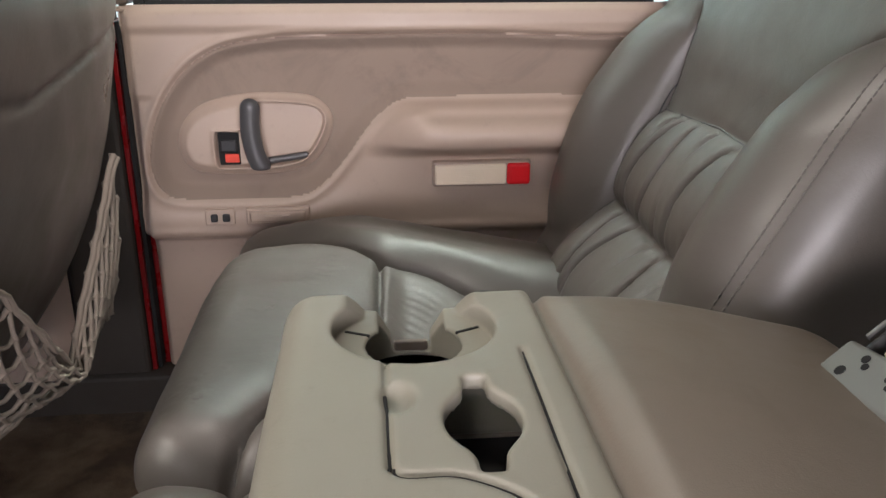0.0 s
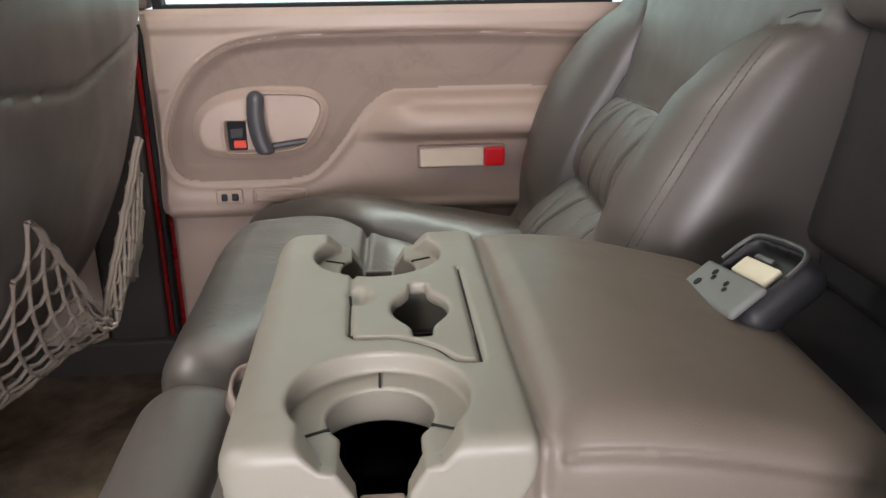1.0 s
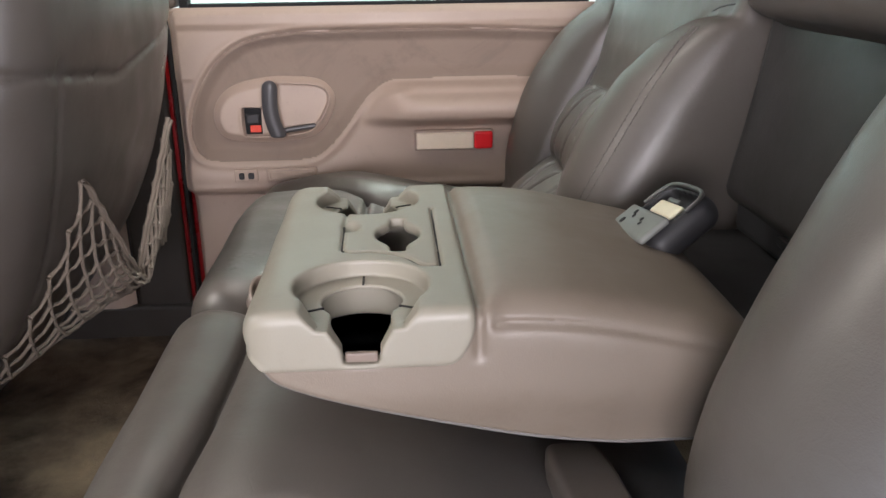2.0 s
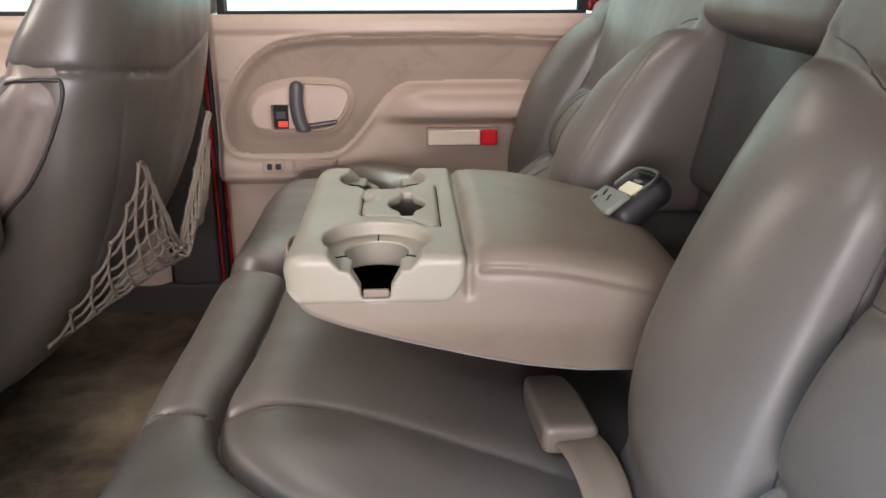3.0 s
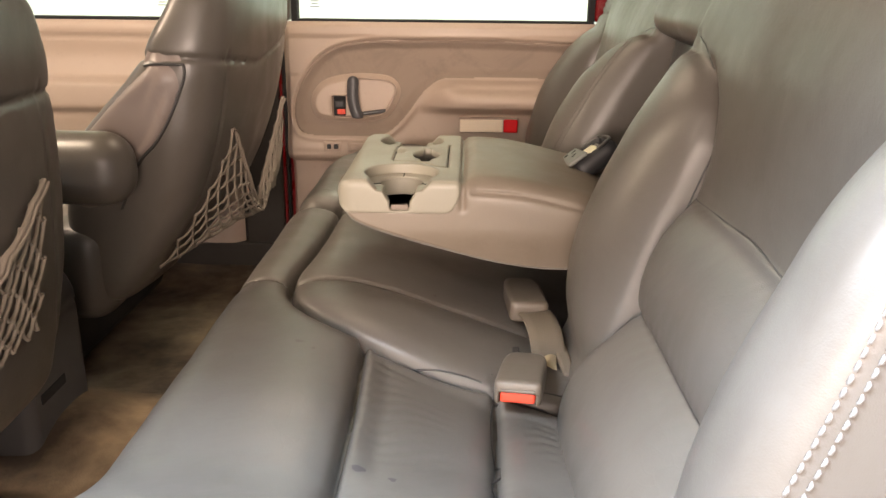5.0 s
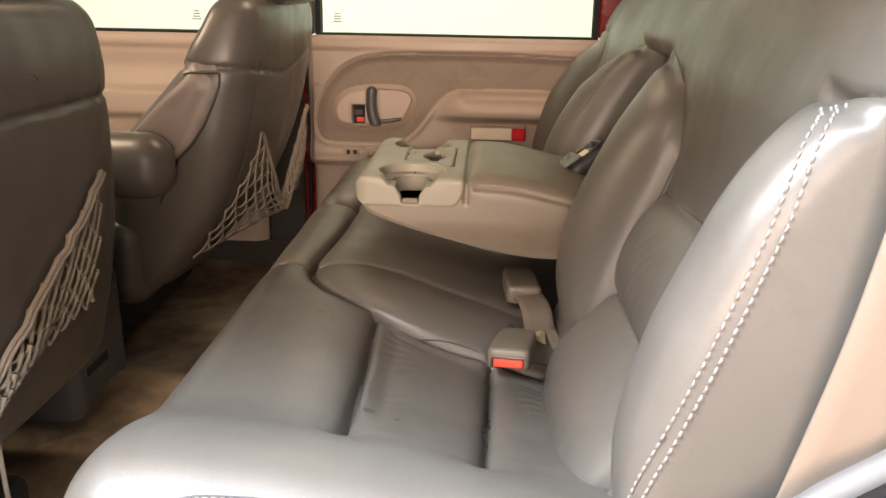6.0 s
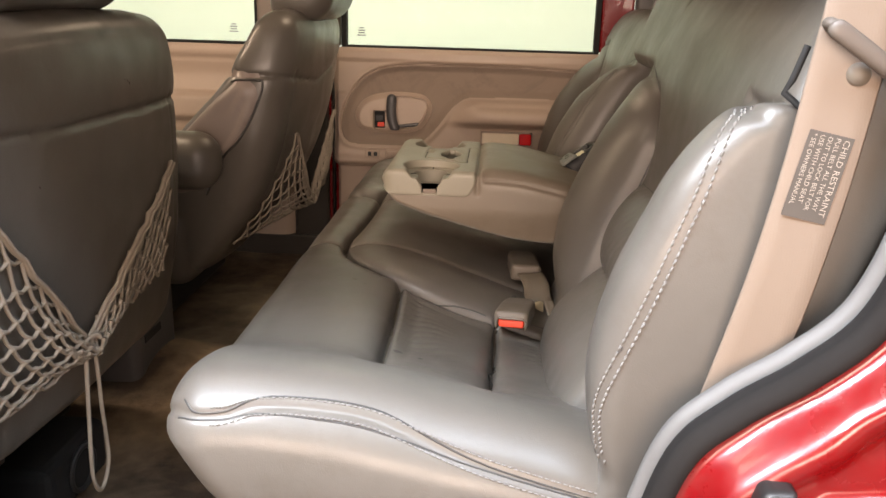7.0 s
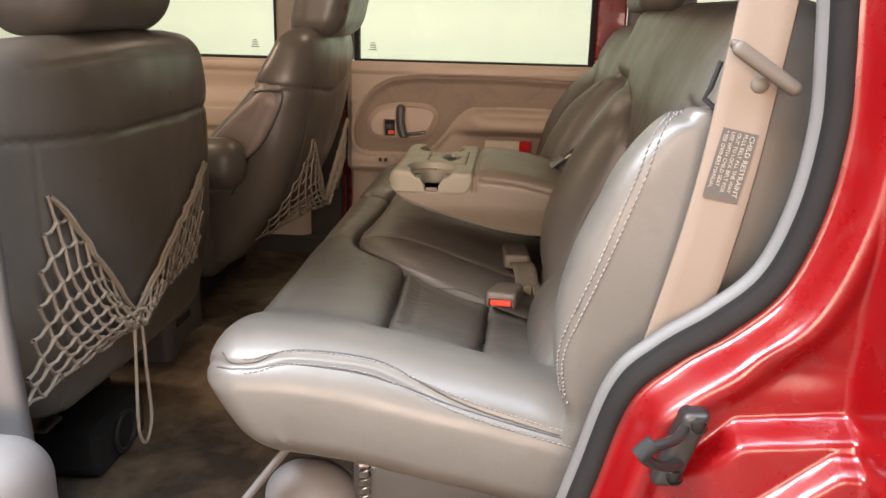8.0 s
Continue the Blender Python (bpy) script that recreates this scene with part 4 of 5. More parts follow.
# ---------------------------------------------------------------- right rear door, inner panel
INSERT = spline([(0.42, 0.512), (0.30, 0.512), (0.133, 0.517), (-0.06, 0.516), (-0.125, 0.513), (-0.185, 0.503), (-0.232, 0.474), (-0.268, 0.425), (-0.286, 0.37),
                 (-0.283, 0.330), (-0.262, 0.310), (-0.20, 0.306), (-0.10, 0.308), (-0.062, 0.326), (-0.030, 0.362), (0.002, 0.405), (0.040, 0.433), (0.10, 0.437), (0.30, 0.437), (0.42, 0.437)], 5)


def door_relief(x, z):
    """How far the door's inner skin stands into the cabin."""
    sd = in_outline(x, z, INSERT)
    r = 0.004 - 0.016 * step(-sd, -0.004, 0.022)
    low = step(sd, 0.0, 0.02) * step(0.445 - z, 0, 0.01)
    arm = step(x, -0.03, 0.07)
    ledge = 0.032 * step(0.436 - z, 0.0, 0.007) * (1 - step(0.44 - z, 0.06, 0.085)) * arm
    bulge = 0.020 * bump(z, 0.392, 0.026) * step(x, 0.0, 0.10)
    r = r + low * (-0.004 + ledge + bulge)
    r = r - 0.010 * arm * low * bump(z, 0.418, 0.007) * step(x, 0.05, 0.09)
    r = r + 0.006 * step(z, 0.516, 0.530) - 0.010 * step(z, BELT - 0.012, BELT + 0.004)
    r = r - 0.016 * step(0.256 - z, 0, 0.012) + 0.003 * bump(z, 0.262, 0.006)
    r = r + 0.012 * bump(z, 0.280, 0.028) * (1 - step(x, -0.08, 0.0))
    g = line_gap((x, z), INSERT[: 5 * 10])
    r = r - 0.006 * np.exp(-((g / 0.0024) ** 2)) + 0.0025 * np.exp(-(((sd - 0.006) / 0.005) ** 2))
    r = r - 0.020 * step(-0.290 - x, 0, 0.016) - 0.03 * step(x, 0.372, 0.40)
    return r + 0.0006 * wobble((x, z, x * 0), 14, 2)


def door_panel():
    door = thing("rear_door", "closed rear door with taupe vinyl and velour trim", "car door", at=(0.03, RIGHT, 0.05))
    xs, zs = np.arange(-0.306, 0.404, 0.0022), np.arange(0.03, BELT + 0.001, 0.0022)
    v, f = sheet(lambda a, b: (a, RIGHT - door_relief(a, b), b), xs, zs)
    sd = in_outline(v[:, 0], v[:, 2], INSERT)
    inside = (sd[f].mean(1) < -0.001)
    for name, mask, mat, label in (("trim_panel", ~inside, VINYL_DOOR, "moulded taupe vinyl door trim"), ("trim_insert", inside, VELOUR, "stained taupe velour door insert")):
        used, inv = np.unique(f[mask], return_inverse=True)
        ob = part(name, (v[used], inv.reshape(-1, 4)[:, ::-1]), mat, door, label)
    part("door_core", slab((-0.306, RIGHT + 0.026, 0.02), (0.404, RIGHT + 0.060, BELT - 0.03), 0.003), PAINT, door, "red painted door shell")
    part("belt_rail", slab((-0.306, RIGHT - 0.004, BELT - 0.008), (0.372, RIGHT + 0.012, BELT - 0.001), 0.003), VINYL_DOOR, door, "vinyl window sill rail")
    part("door_edge", slab((-0.3185, RIGHT + 0.004, 0.05), (-0.3125, RIGHT + 0.05, BELT - 0.02), 0.001), PAINT, door, "red painted door edge")
    part("door_seal", slab((-0.3120, RIGHT + 0.010, 0.05), (-0.3065, RIGHT + 0.05, BELT - 0.02), 0.001), BLACK, door, "black rubber door seal")

    # the handle's bezel, a raised plate with a sunken bowl
    edge = spline([(-0.250, 0.372), (-0.243, 0.405), (-0.215, 0.430), (-0.165, 0.442), (-0.110, 0.443), (-0.070, 0.436), (-0.050, 0.412), (-0.056, 0.380), (-0.078, 0.350),
                   (-0.115, 0.338), (-0.180, 0.336), (-0.232, 0.343)], 6, True)
    bowl = spline([(-0.163, 0.425), (-0.152, 0.433), (-0.100, 0.4315), (-0.072, 0.426), (-0.060, 0.412), (-0.064, 0.392), (-0.080, 0.366), (-0.102, 0.3525), (-0.150, 0.348),
                   (-0.190, 0.3475), (-0.200, 0.352), (-0.201, 0.390), (-0.194, 0.396), (-0.168, 0.397)], 4, True)

    def bezel(p):
        x, y, z = p
        sd = in_outline(x, z, edge)
        front = RIGHT - 0.004 + 0.012 * step(sd, -0.016, 0.0)
        b = in_outline(x, z, bowl)
        front = front - 0.002 * np.exp(-(((b - 0.001) / 0.003) ** 2)) + 0.013 * step(-b, -0.001, 0.003)
        return 0.75 * smax(smax(sd, front - y, 0.004), y - RIGHT - 0.018, 0.002)
    bez = part("handle_bezel", solid(bezel, (-0.262, RIGHT - 0.012, 0.325), (-0.040, RIGHT + 0.024, 0.455), 0.0022), VINYL_DOOR, door, "oval taupe handle bezel")

    def handle(p):
        x, y, z = p
        grip = np.full(np.shape(x), 9.0)
        pts = spline([(-0.152, 0.428), (-0.1535, 0.40), (-0.150, 0.372), (-0.143, 0.352)], 4)
        for a, b in zip(pts[:-1], pts[1:]):
            grip = np.minimum(grip, capsule((x, (y - RIGHT) * 1.3, z), (a[0], -0.020, a[1]), (b[0], -0.020, b[1]), 0.0125))
        arm = capsule((x, y, z), (-0.145, RIGHT - 0.002, 0.355), (-0.086, RIGHT + 0.001, 0.3625), 0.0045)
        return 0.8 * smax(smin(grip, arm, 0.006), 0.348 - z, 0.004)
    part("door_handle", solid(handle, (-0.172, RIGHT - 0.03, 0.335), (-0.075, RIGHT + 0.014, 0.45), 0.002), GREY_PLASTIC, door, "dark grey curved pull handle")
    lock = part("lock_recess", slab((-0.199, RIGHT + 0.0055, 0.350), (-0.172, RIGHT + 0.0125, 0.393), 0.001), BLACK, door, "black lock switch recess")
    part("lock_slider", slab((-0.196, RIGHT + 0.001, 0.368), (-0.175, RIGHT + 0.0055, 0.384), 0.002), DARK_PLASTIC, lock, "black lock slider")
    part("lock_flag", slab((-0.191, RIGHT + 0.003, 0.3535), (-0.173, RIGHT + 0.0055, 0.365), 0.001), ORANGE, lock, "orange-red lock flag")

    # courtesy lamp: ribbed cream lens with a red end
    y = RIGHT - 0.011
    lamp = part("courtesy_lamp", slab((0.0795, y - 0.004, 0.3185), (0.2115, y + 0.026, 0.3525), 0.004, 3), VINYL_DOOR, door, "slim courtesy lamp housing")
    part("cream_lens", slab((0.0825, y - 0.008, 0.3215), (0.1775, y - 0.002, 0.3495), 0.003, 2), CREAM_LENS, lamp, "ribbed cream lamp lens")
    for i in range(9):
        z = 0.3245 + i * 0.00275
        part("lens_rib", slab((0.0845, y - 0.0090, z - 0.0008), (0.1765, y - 0.0078, z + 0.0008), 0), CREAM_LENS, lamp)
    part("red_lens", slab((0.1785, y - 0.0085, 0.3210), (0.2095, y - 0.002, 0.3500), 0.004, 3), RED_LENS, lamp, "glossy red reflector lens")

    # window switch and ashtray in the lower band
    y = RIGHT - 0.016
    sw = part("switch_plate", slab((-0.221, y - 0.0005, 0.2735), (-0.182, y + 0.02, 0.2955), 0.002), VINYL_DOOR, door, "small window switch plate")
    part("switch_rocker", slab((-0.213, y - 0.005, 0.279), (-0.204, y, 0.290), 0.002), DARK_PLASTIC, sw, "dark switch rocker")
    part("switch_rocker", slab((-0.198, y - 0.004, 0.279), (-0.188, y, 0.290), 0.002), DARK_PLASTIC, sw, "dark switch rocker")
    ash = part("ashtray", slab((-0.168, y - 0.001, 0.2725), (-0.084, y + 0.02, 0.2965), 0.003), VINYL_DOOR, door, "narrow ashtray with a lip")
    part("ashtray_lid", slab((-0.163, y - 0.004, 0.2765), (-0.089, y, 0.2925), 0.003), VINYL_DOOR, ash)
    part("finger_lip", slab((-0.142, y - 0.0065, 0.2845), (-0.110, y - 0.003, 0.2875), 0.001), VINYL_DOOR, ash)
    return door


door_panel()


def front_door_panel():
    door = thing("front_door", "closed front door with pale taupe vinyl trim", "car door", at=(-0.8, RIGHT, 0.05))

    def relief(x, z):
        r = 0.004 + 0.006 * step(z, 0.516, 0.530) - 0.010 * step(z, BELT - 0.012, BELT + 0.004)
        r = r - 0.012 * bump(z, 0.475, 0.035) - 0.003 * bump(z, 0.515, 0.004)
        return r + 0.030 * step(0.432 - z, 0, 0.014) - 0.016 * step(0.37 - z, 0, 0.02) - 0.02 * step(x, -0.432, -0.418)
    v, f = sheet(lambda a, b: (a, RIGHT - relief(a, b), b), np.linspace(-1.33, -0.414, 60), np.arange(0.03, BELT + 0.001, 0.006))
    part("trim_panel", (v, f[:, ::-1]), VINYL_DOOR, door, "pale taupe vinyl door trim")
    part("door_core", slab((-1.33, RIGHT + 0.026, 0.02), (-0.414, RIGHT + 0.060, BELT - 0.03), 0.003), GREY_PLASTIC, door, "dark door shell")
    part("belt_rail", slab((-1.33, RIGHT - 0.004, BELT - 0.008), (-0.414, RIGHT + 0.012, BELT - 0.001), 0.003), VINYL_DOOR, door)


front_door_panel()

# pillar foot in the shadow-darkened taupe
wall_slab("pillar_foot_right", (-0.410, RIGHT - 0.004, 0.0), (-0.320, RIGHT + 0.06, BELT), TAUPE_SHADED, "taupe plastic foot of the middle pillar, coloured as in shadow", "pillar", 0.006)

# ---------------------------------------------------------------- front seats
# side profiles: height, rear face, front face
DRIVER = ([0.10, 0.22, 0.30, 0.42, 0.52, 0.58, 0.63, 0.68, 0.72], [-0.386, -0.353, -0.341, -0.337, -0.337, -0.336, -0.343, -0.366, -0.40], [-0.52, -0.53, -0.52, -0.50, -0.475, -0.46, -0.45, -0.44, -0.43])
PASSENGER = ([0.10, 0.16, 0.22, 0.30, 0.41, 0.51, 0.57, 0.62, 0.66, 0.72], [-0.470, -0.418, -0.374, -0.322, -0.278, -0.255, -0.246, -0.246, -0.264, -0.30], [-0.55, -0.552, -0.555, -0.548, -0.500, -0.410, -0.378, -0.355, -0.35, -0.35])


def front_back_field(y0, y1, side, seam, low, pinch):
    """A front seat's back from its side profile. low: z of its lower edge; pinch: how far it narrows towards the bottom."""
    mid, half = (y0 + y1) / 2, (y1 - y0) / 2

    def f(p):
        x, y, z = p
        u = (y - mid) / half
        rear = glide(z, side[0], side[1]) - 0.014 * u * u - 0.022 * np.abs(u) ** 5
        front = glide(z, side[0], side[2]) + 0.03 * (1 - np.abs(u) ** 3)
        g = smax(x - rear, front - x, 0.06)
        taper = half - 0.030 * step(z, 0.50, 0.68) - pinch * step(0.46 - z, 0, 0.26)
        g = smax(g, np.abs(y - mid) - taper, 0.045)
        g = smax(g, z - 0.662 + 0.018 * u * u, 0.04)
        g = smax(g, low - z, 0.03)
        yoke = np.abs(z - seam(u))
        g = g + 0.0036 * np.exp(-((yoke / 0.0036) ** 2)) + 0.0018 * np.exp(-yoke / 0.014)
        fold = np.abs(z - 0.628 + 0.010 * np.abs(u)) + 0.1 * (np.abs(u) > 0.75)
        g = g + 0.0013 * np.exp(-((fold / 0.0035) ** 2))
        rib = np.abs(np.abs(u) - 0.76 + 0.40 * np.maximum(0.46 - z, 0)) * half + (z > 0.545) * 0.2
        g = g + 0.0020 * np.exp(-((rib / 0.004) ** 2))
        # seam and sunken worn panel on the sides
        wing = np.abs(x - rear + glide(z, [0.10, 0.28, 0.37, 0.411, 0.458, 0.505, 0.529, 0.545, 0.60], [0.11, 0.105, 0.096, 0.074, 0.058, 0.046, 0.056, 0.09, 0.12])) * 0.9 + (z > 0.55) * 0.2 + (np.abs(u) < 0.8) * 0.2
        g = g + 0.0025 * np.exp(-wing / 0.02) * (z < 0.54)
        return 0.7 * (g + 0.0015 * wobble(p, 15, y0) + 0.0006 * wobble(p, 42, y1))
    return f


def headrest_field(c, size):
    def f(p):
        q = rbox((p[0] - 0.25 * (p[2] - c[2]), p[1], p[2]), (c[0] - size[0], c[1] - size[1], c[2] - size[2]), (c[0] + size[0], c[1] + size[1], c[2] + size[2]), 0.045)
        return 0.85 * (q + 0.001 * wobble(p, 20, 7))
    return f


def front_seat(label, y0, y1, side, seam, low, pinch, rest, rest_z):
    mid = (y0 + y1) / 2
    seat = thing("front_seat", label, "car seat", "front seats", at=(-0.65, mid, 0.0))
    f = front_back_field(y0, y1, side, seam, low, pinch)
    back = part("backrest", solid(f, (-0.62, y0 - 0.03, 0.08), (-0.20, y1 + 0.03, 0.70), 0.0052), LEATHER_FRONT, seat, "grey leather seat back with yoke seam")
    c = (rest, mid, rest_z)
    part("headrest", solid(headrest_field(c, (0.062, 0.150, 0.088)), (c[0] - 0.13, c[1] - 0.18, c[2] - 0.11), (c[0] + 0.13, c[1] + 0.18, c[2] + 0.11), 0.006), LEATHER_FRONT, seat, "padded grey leather headrest")
    for dy in (-0.06, 0.06):
        part("headrest_post", tube([(rest - 0.012, mid + dy, 0.63), (rest - 0.004, mid + dy, 0.70)], 0.006, 10), STEEL_DARK, seat)
    base = lambda p: 0.8 * rbox(p, (-1.02, y0 + 0.015, 0.10), (-0.47, y1 - 0.015, 0.275), 0.05)
    part("cushion", solid(base, (-1.06, y0 - 0.01, 0.08), (-0.42, y1 + 0.01, 0.30), 0.008), LEATHER_FRONT, seat, "grey leather seat cushion")
    # the low light under the seat is put into the base's dark colour
    part("seat_base", slab((-0.98, y0 + 0.05, 0.006), (-0.56, y1 - 0.05, 0.125), 0.012), DARK_PLASTIC, seat, "seat base and rails, coloured dark for the shade under the seat")
    return seat, f, back


seat_l, FIELD_SL, back_sl = front_seat("grey leather driver seat with a tied net pocket on its back", -0.470, 0.180, DRIVER, lambda u: glide(u, [-1.3, -1.0, -0.35, 0.3, 1.0, 1.3], [0.560, 0.553, 0.536, 0.532, 0.527, 0.525]), 0.205, 0.085, -0.392, 0.737)
seat_r, FIELD_SR, back_sr = front_seat("reclined grey leather passenger seat with worn side and net pocket", 0.450, 0.985, PASSENGER, lambda u: 0.508 + 0.034 * np.abs(u + 0.25), 0.125, 0.03, -0.262, 0.712)

# worn inner armrest on the passenger seat
arm_field = lambda p: 0.85 * (rbox(p, (-0.80, 0.358, 0.326), (-0.382, 0.450, 0.434), 0.046) + 0.0012 * wobble(p, 24, 3))
part("armrest", solid(arm_field, (-0.84, 0.34, 0.24), (-0.34, 0.47, 0.47), 0.005), LEATHER_FRONT, seat_r, "dark worn leather fold-down armrest")


def side_patch():
    """The paler worn leather on the passenger seat's inner side."""
    us, vs = np.linspace(0, 1, 70), np.linspace(0, 1, 40)
    u, v = np.meshgrid(us, vs, indexing="ij")
    z = 0.285 + u * 0.255
    front, rear = glide(z, PASSENGER[0], PASSENGER[2]), glide(z, PASSENGER[0], PASSENGER[1])
    a = front + 0.012
    b = np.maximum(rear - glide(z, [0.24, 0.28, 0.37, 0.411, 0.458, 0.505, 0.529, 0.545, 0.58], [0.115, 0.112, 0.103, 0.080, 0.064, 0.054, 0.062, 0.085, 0.12]), a + 0.02)
    x = a + (b - a) * v
    pts, nor = onto(FIELD_SR, np.stack([x, np.full_like(x, 0.445), z], -1).reshape(-1, 3), 8)
    edge = (np.minimum(v, 1 - v) * np.minimum(u, 1 - u)).ravel()
    wrinkle = 0.0006 * np.sin(z.ravel() * 150 + 5 * np.sin(x.ravel() * 60)) * step(z.ravel(), 0.42, 0.50)
    pts = pts + nor * (0.007 * step(edge, 0.0, 0.06) - 0.002 + wrinkle)[:, None]
    nu, nv = len(us), len(vs)
    i, j = np.meshgrid(np.arange(nu - 1), np.arange(nv - 1), indexing="ij")
    k = (i * nv + j).ravel()
    part("side_bolster", (pts, np.stack([k, k + 1, k + nv + 1, k + nv], 1)), LEATHER_WORN, seat_r, "pinkish worn leather side bolster")
    rim = [pts[k] + nor[k] * 0.0016 for k in [i * nv + nv - 3 for i in range(3, nu - 3)] + [(nu - 4) * nv + j for j in range(nv - 4, 4, -1)]]
    part("side_seam", tube(rim, 0.0024, 6), LEATHER_SHADE, seat_r, "dark seam round the side bolster")


side_patch()


# net pockets: two slack triangles that meet in a knot
def net_patch(field, a, b, c, e, n, m, sag, seed):
    """A slack net between the hem a-b and the edge c-e, hung on a seat back."""
    rnd = random.Random(seed)
    a, b, c, e = [np.array(q, float) for q in (a, b, c, e)]
    grid = {}
    for i in range(2 * n + 1):
        for j in range(2 * m + 1):
            u, v = i / (2 * n), j / (2 * m)
            q = (a * (1 - u) + b * u) * (1 - v) + (c * (1 - u) + e * u) * v
            q = q + np.array([0, rnd.uniform(-1, 1) * 0.003, rnd.uniform(-1, 1) * 0.003 - sag * np.sin(v * np.pi) * 0.3])
            grid[i, j] = q
    keys = list(grid)
    pts = np.array([grid[k] for k in keys])
    pts[:, 0] += np.array([0.014 * math.sin(math.pi * k[1] / (2 * m)) * (0.4 + 0.6 * k[0] / (2 * n)) for k in keys])
    skin, nor = onto(field, pts, 6)
    inside = field([pts[:, i] for i in range(3)]) < 0.004
    pts = np.where(inside[:, None], skin + nor * 0.005, pts)
    at = dict(zip(keys, pts))
    out = []
    for j in range(2 * m):
        for i in range(2 * n):
            if (i + j) % 2:
                continue
            ends = [(i + 1, j + 1)] if (i + 1, j + 1) in at else []
            for k in ends:
                out.append((at[i, j], at[k]))
            if (i - 1, j + 1) in at:
                out.append((at[i, j], at[i - 1, j + 1]))
    cords = []
    for p, q in out:
        mid = (p + q) / 2 + np.array([0.0, 0.0, -0.0035])
        cords.append(tube([p, p * 0.6 + mid * 0.4, mid, q * 0.6 + mid * 0.4, q], (0.0034, 0.0024, 0.0022, 0.0024, 0.0034), 5))
    hem = [at[i, 0] for i in range(2 * n + 1)]
    return joined(cords), hem, at


def net_pocket(back, field, left, right, knot, label):
    data, hem1, at1 = net_patch(field, left[0], knot, left[1], np.array(knot) + [0, 0, -0.012], left[2], left[3], 0.02, 3)
    data2, hem2, at2 = net_patch(field, right[0], knot, right[1], np.array(knot) + [0, 0, -0.012], right[2], right[3], 0.02, 5)
    net = part("net_pocket", joined([data, data2]), CORD, back, label, "stuff")
    whole = [np.array(q) + [0.002, 0, 0] for q in hem1 + hem2[::-1][1:]]
    wave = [q + np.array([0, 0, 0.0015 * math.sin(2.1 * i)]) for i, q in enumerate(whole)]
    part("net_hem", joined([tube(wave, 0.0032, 6), tube([q + np.array([0.003, 0.002, -0.003]) for q in wave], 0.0024, 6)]), CORD, net, "thick gathered net hem")
    low = [at1[i, max(k[1] for k in at1)] for i in range(0, 2 * left[2] + 1)]
    part("net_edge", tube(low, 0.0022, 5), CORD, net)
    return net, np.array(hem1[-1])


net_l, knot_l = net_pocket(back_sl, FIELD_SL, ((-0.35, -0.384, 0.486), (-0.35, -0.475, 0.272), 6, 6), ((-0.35, 0.060, 0.444), (-0.35, 0.010, 0.305), 9, 4), (-0.333, -0.232, 0.295), "slack beige cord net pocket tied in the middle")
loop = spline([knot_l + np.array(q) for q in ((0.006, -0.012, 0.004), (0.008, -0.020, -0.03), (0.008, -0.026, -0.09), (0.009, -0.032, -0.15), (0.010, -0.024, -0.176), (0.010, -0.008, -0.176),
                                              (0.009, 0.008, -0.150), (0.008, 0.006, -0.09), (0.008, 0.004, -0.03), (0.006, 0.002, 0.004))], 6)
part("draw_cord", tube(loop, 0.0026, 6), CORD, net_l, "hanging loop of pale cord")
part("knot", joined([tube(spline([knot_l + np.array((0.008 + 0.004 * math.cos(a), 0.022 * math.cos(a * 0.5) - 0.012, 0.005 * math.sin(a))) for a in np.linspace(0, 6.2, 9)], 4), 0.003, 6)]), CORD, net_l)
net_r, knot_r = net_pocket(back_sr, FIELD_SR, ((-0.28, 0.560, 0.412), (-0.40, 0.505, 0.195), 6, 5), ((-0.258, 0.835, 0.425), (-0.285, 0.850, 0.250), 7, 4), (-0.30, 0.750, 0.238), "slack beige cord net pocket")


# ---------------------------------------------------------------- centre console between the front seats
def console_field(p):
    x, y, z = p
    top = 0.305 - 0.10 * step(x, -0.56, -0.46)
    g = smax(rbox(p, (-1.30, 0.205, 0.0), (-0.478, 0.382, 0.34), 0.02), z - top, 0.02)
    for zz in (0.245, 0.185):
        g = g + 0.003 * np.exp(-(((z - zz - 0.10 * (x + 0.48)) / 0.003) ** 2))
    return 0.85 * g


console = thing("centre_console", "dark grey-brown plastic floor console between the front seats", "console", at=(-0.86, 0.3, 0.0))
part("console_body", solid(console_field, (-1.33, 0.16, -0.02), (-0.39, 0.44, 0.34), 0.006), GREY_PLASTIC, console)
part("console_slot", slab((-0.4795, 0.235, 0.085), (-0.4765, 0.305, 0.100), 0.001), BLACK, console, "black slot in the console's rear face")
duct = thing("floor_duct", "black plastic air duct under the driver seat", "air duct", at=(-0.45, -0.1, 0.0))
part("duct_body", slab((-0.56, -0.18, 0.004), (-0.43, -0.02, 0.085), 0.015, 3), BLACK, duct)
part("duct_rim", tube([(-0.428, -0.10 + 0.032 * math.cos(a), 0.046 + 0.030 * math.sin(a)) for a in np.linspace(0, 2 * math.pi, 20, endpoint=False)], 0.004, 6, True), DARK_PLASTIC, duct)
clip = part("seat_clip", slab((-0.472, -0.262, 0.124), (-0.458, -0.218, 0.131), 0.002), TRIM)
tagged(clip, "small pale plastic strip hanging under the driver seat", "clip")

# ---------------------------------------------------------------- seat belts, buckles and hardware
def axes_pose(origin, ex, ey):
    ex = Vector(ex).normalized()
    ey = Vector(ey)
    ey = (ey - ex * ey.dot(ex)).normalized()
    ez = ex.cross(ey)
    return Matrix(((ex.x, ey.x, ez.x, origin[0]), (ex.y, ey.y, ez.y, origin[1]), (ex.z, ey.z, ez.z, origin[2]), (0, 0, 0, 1)))


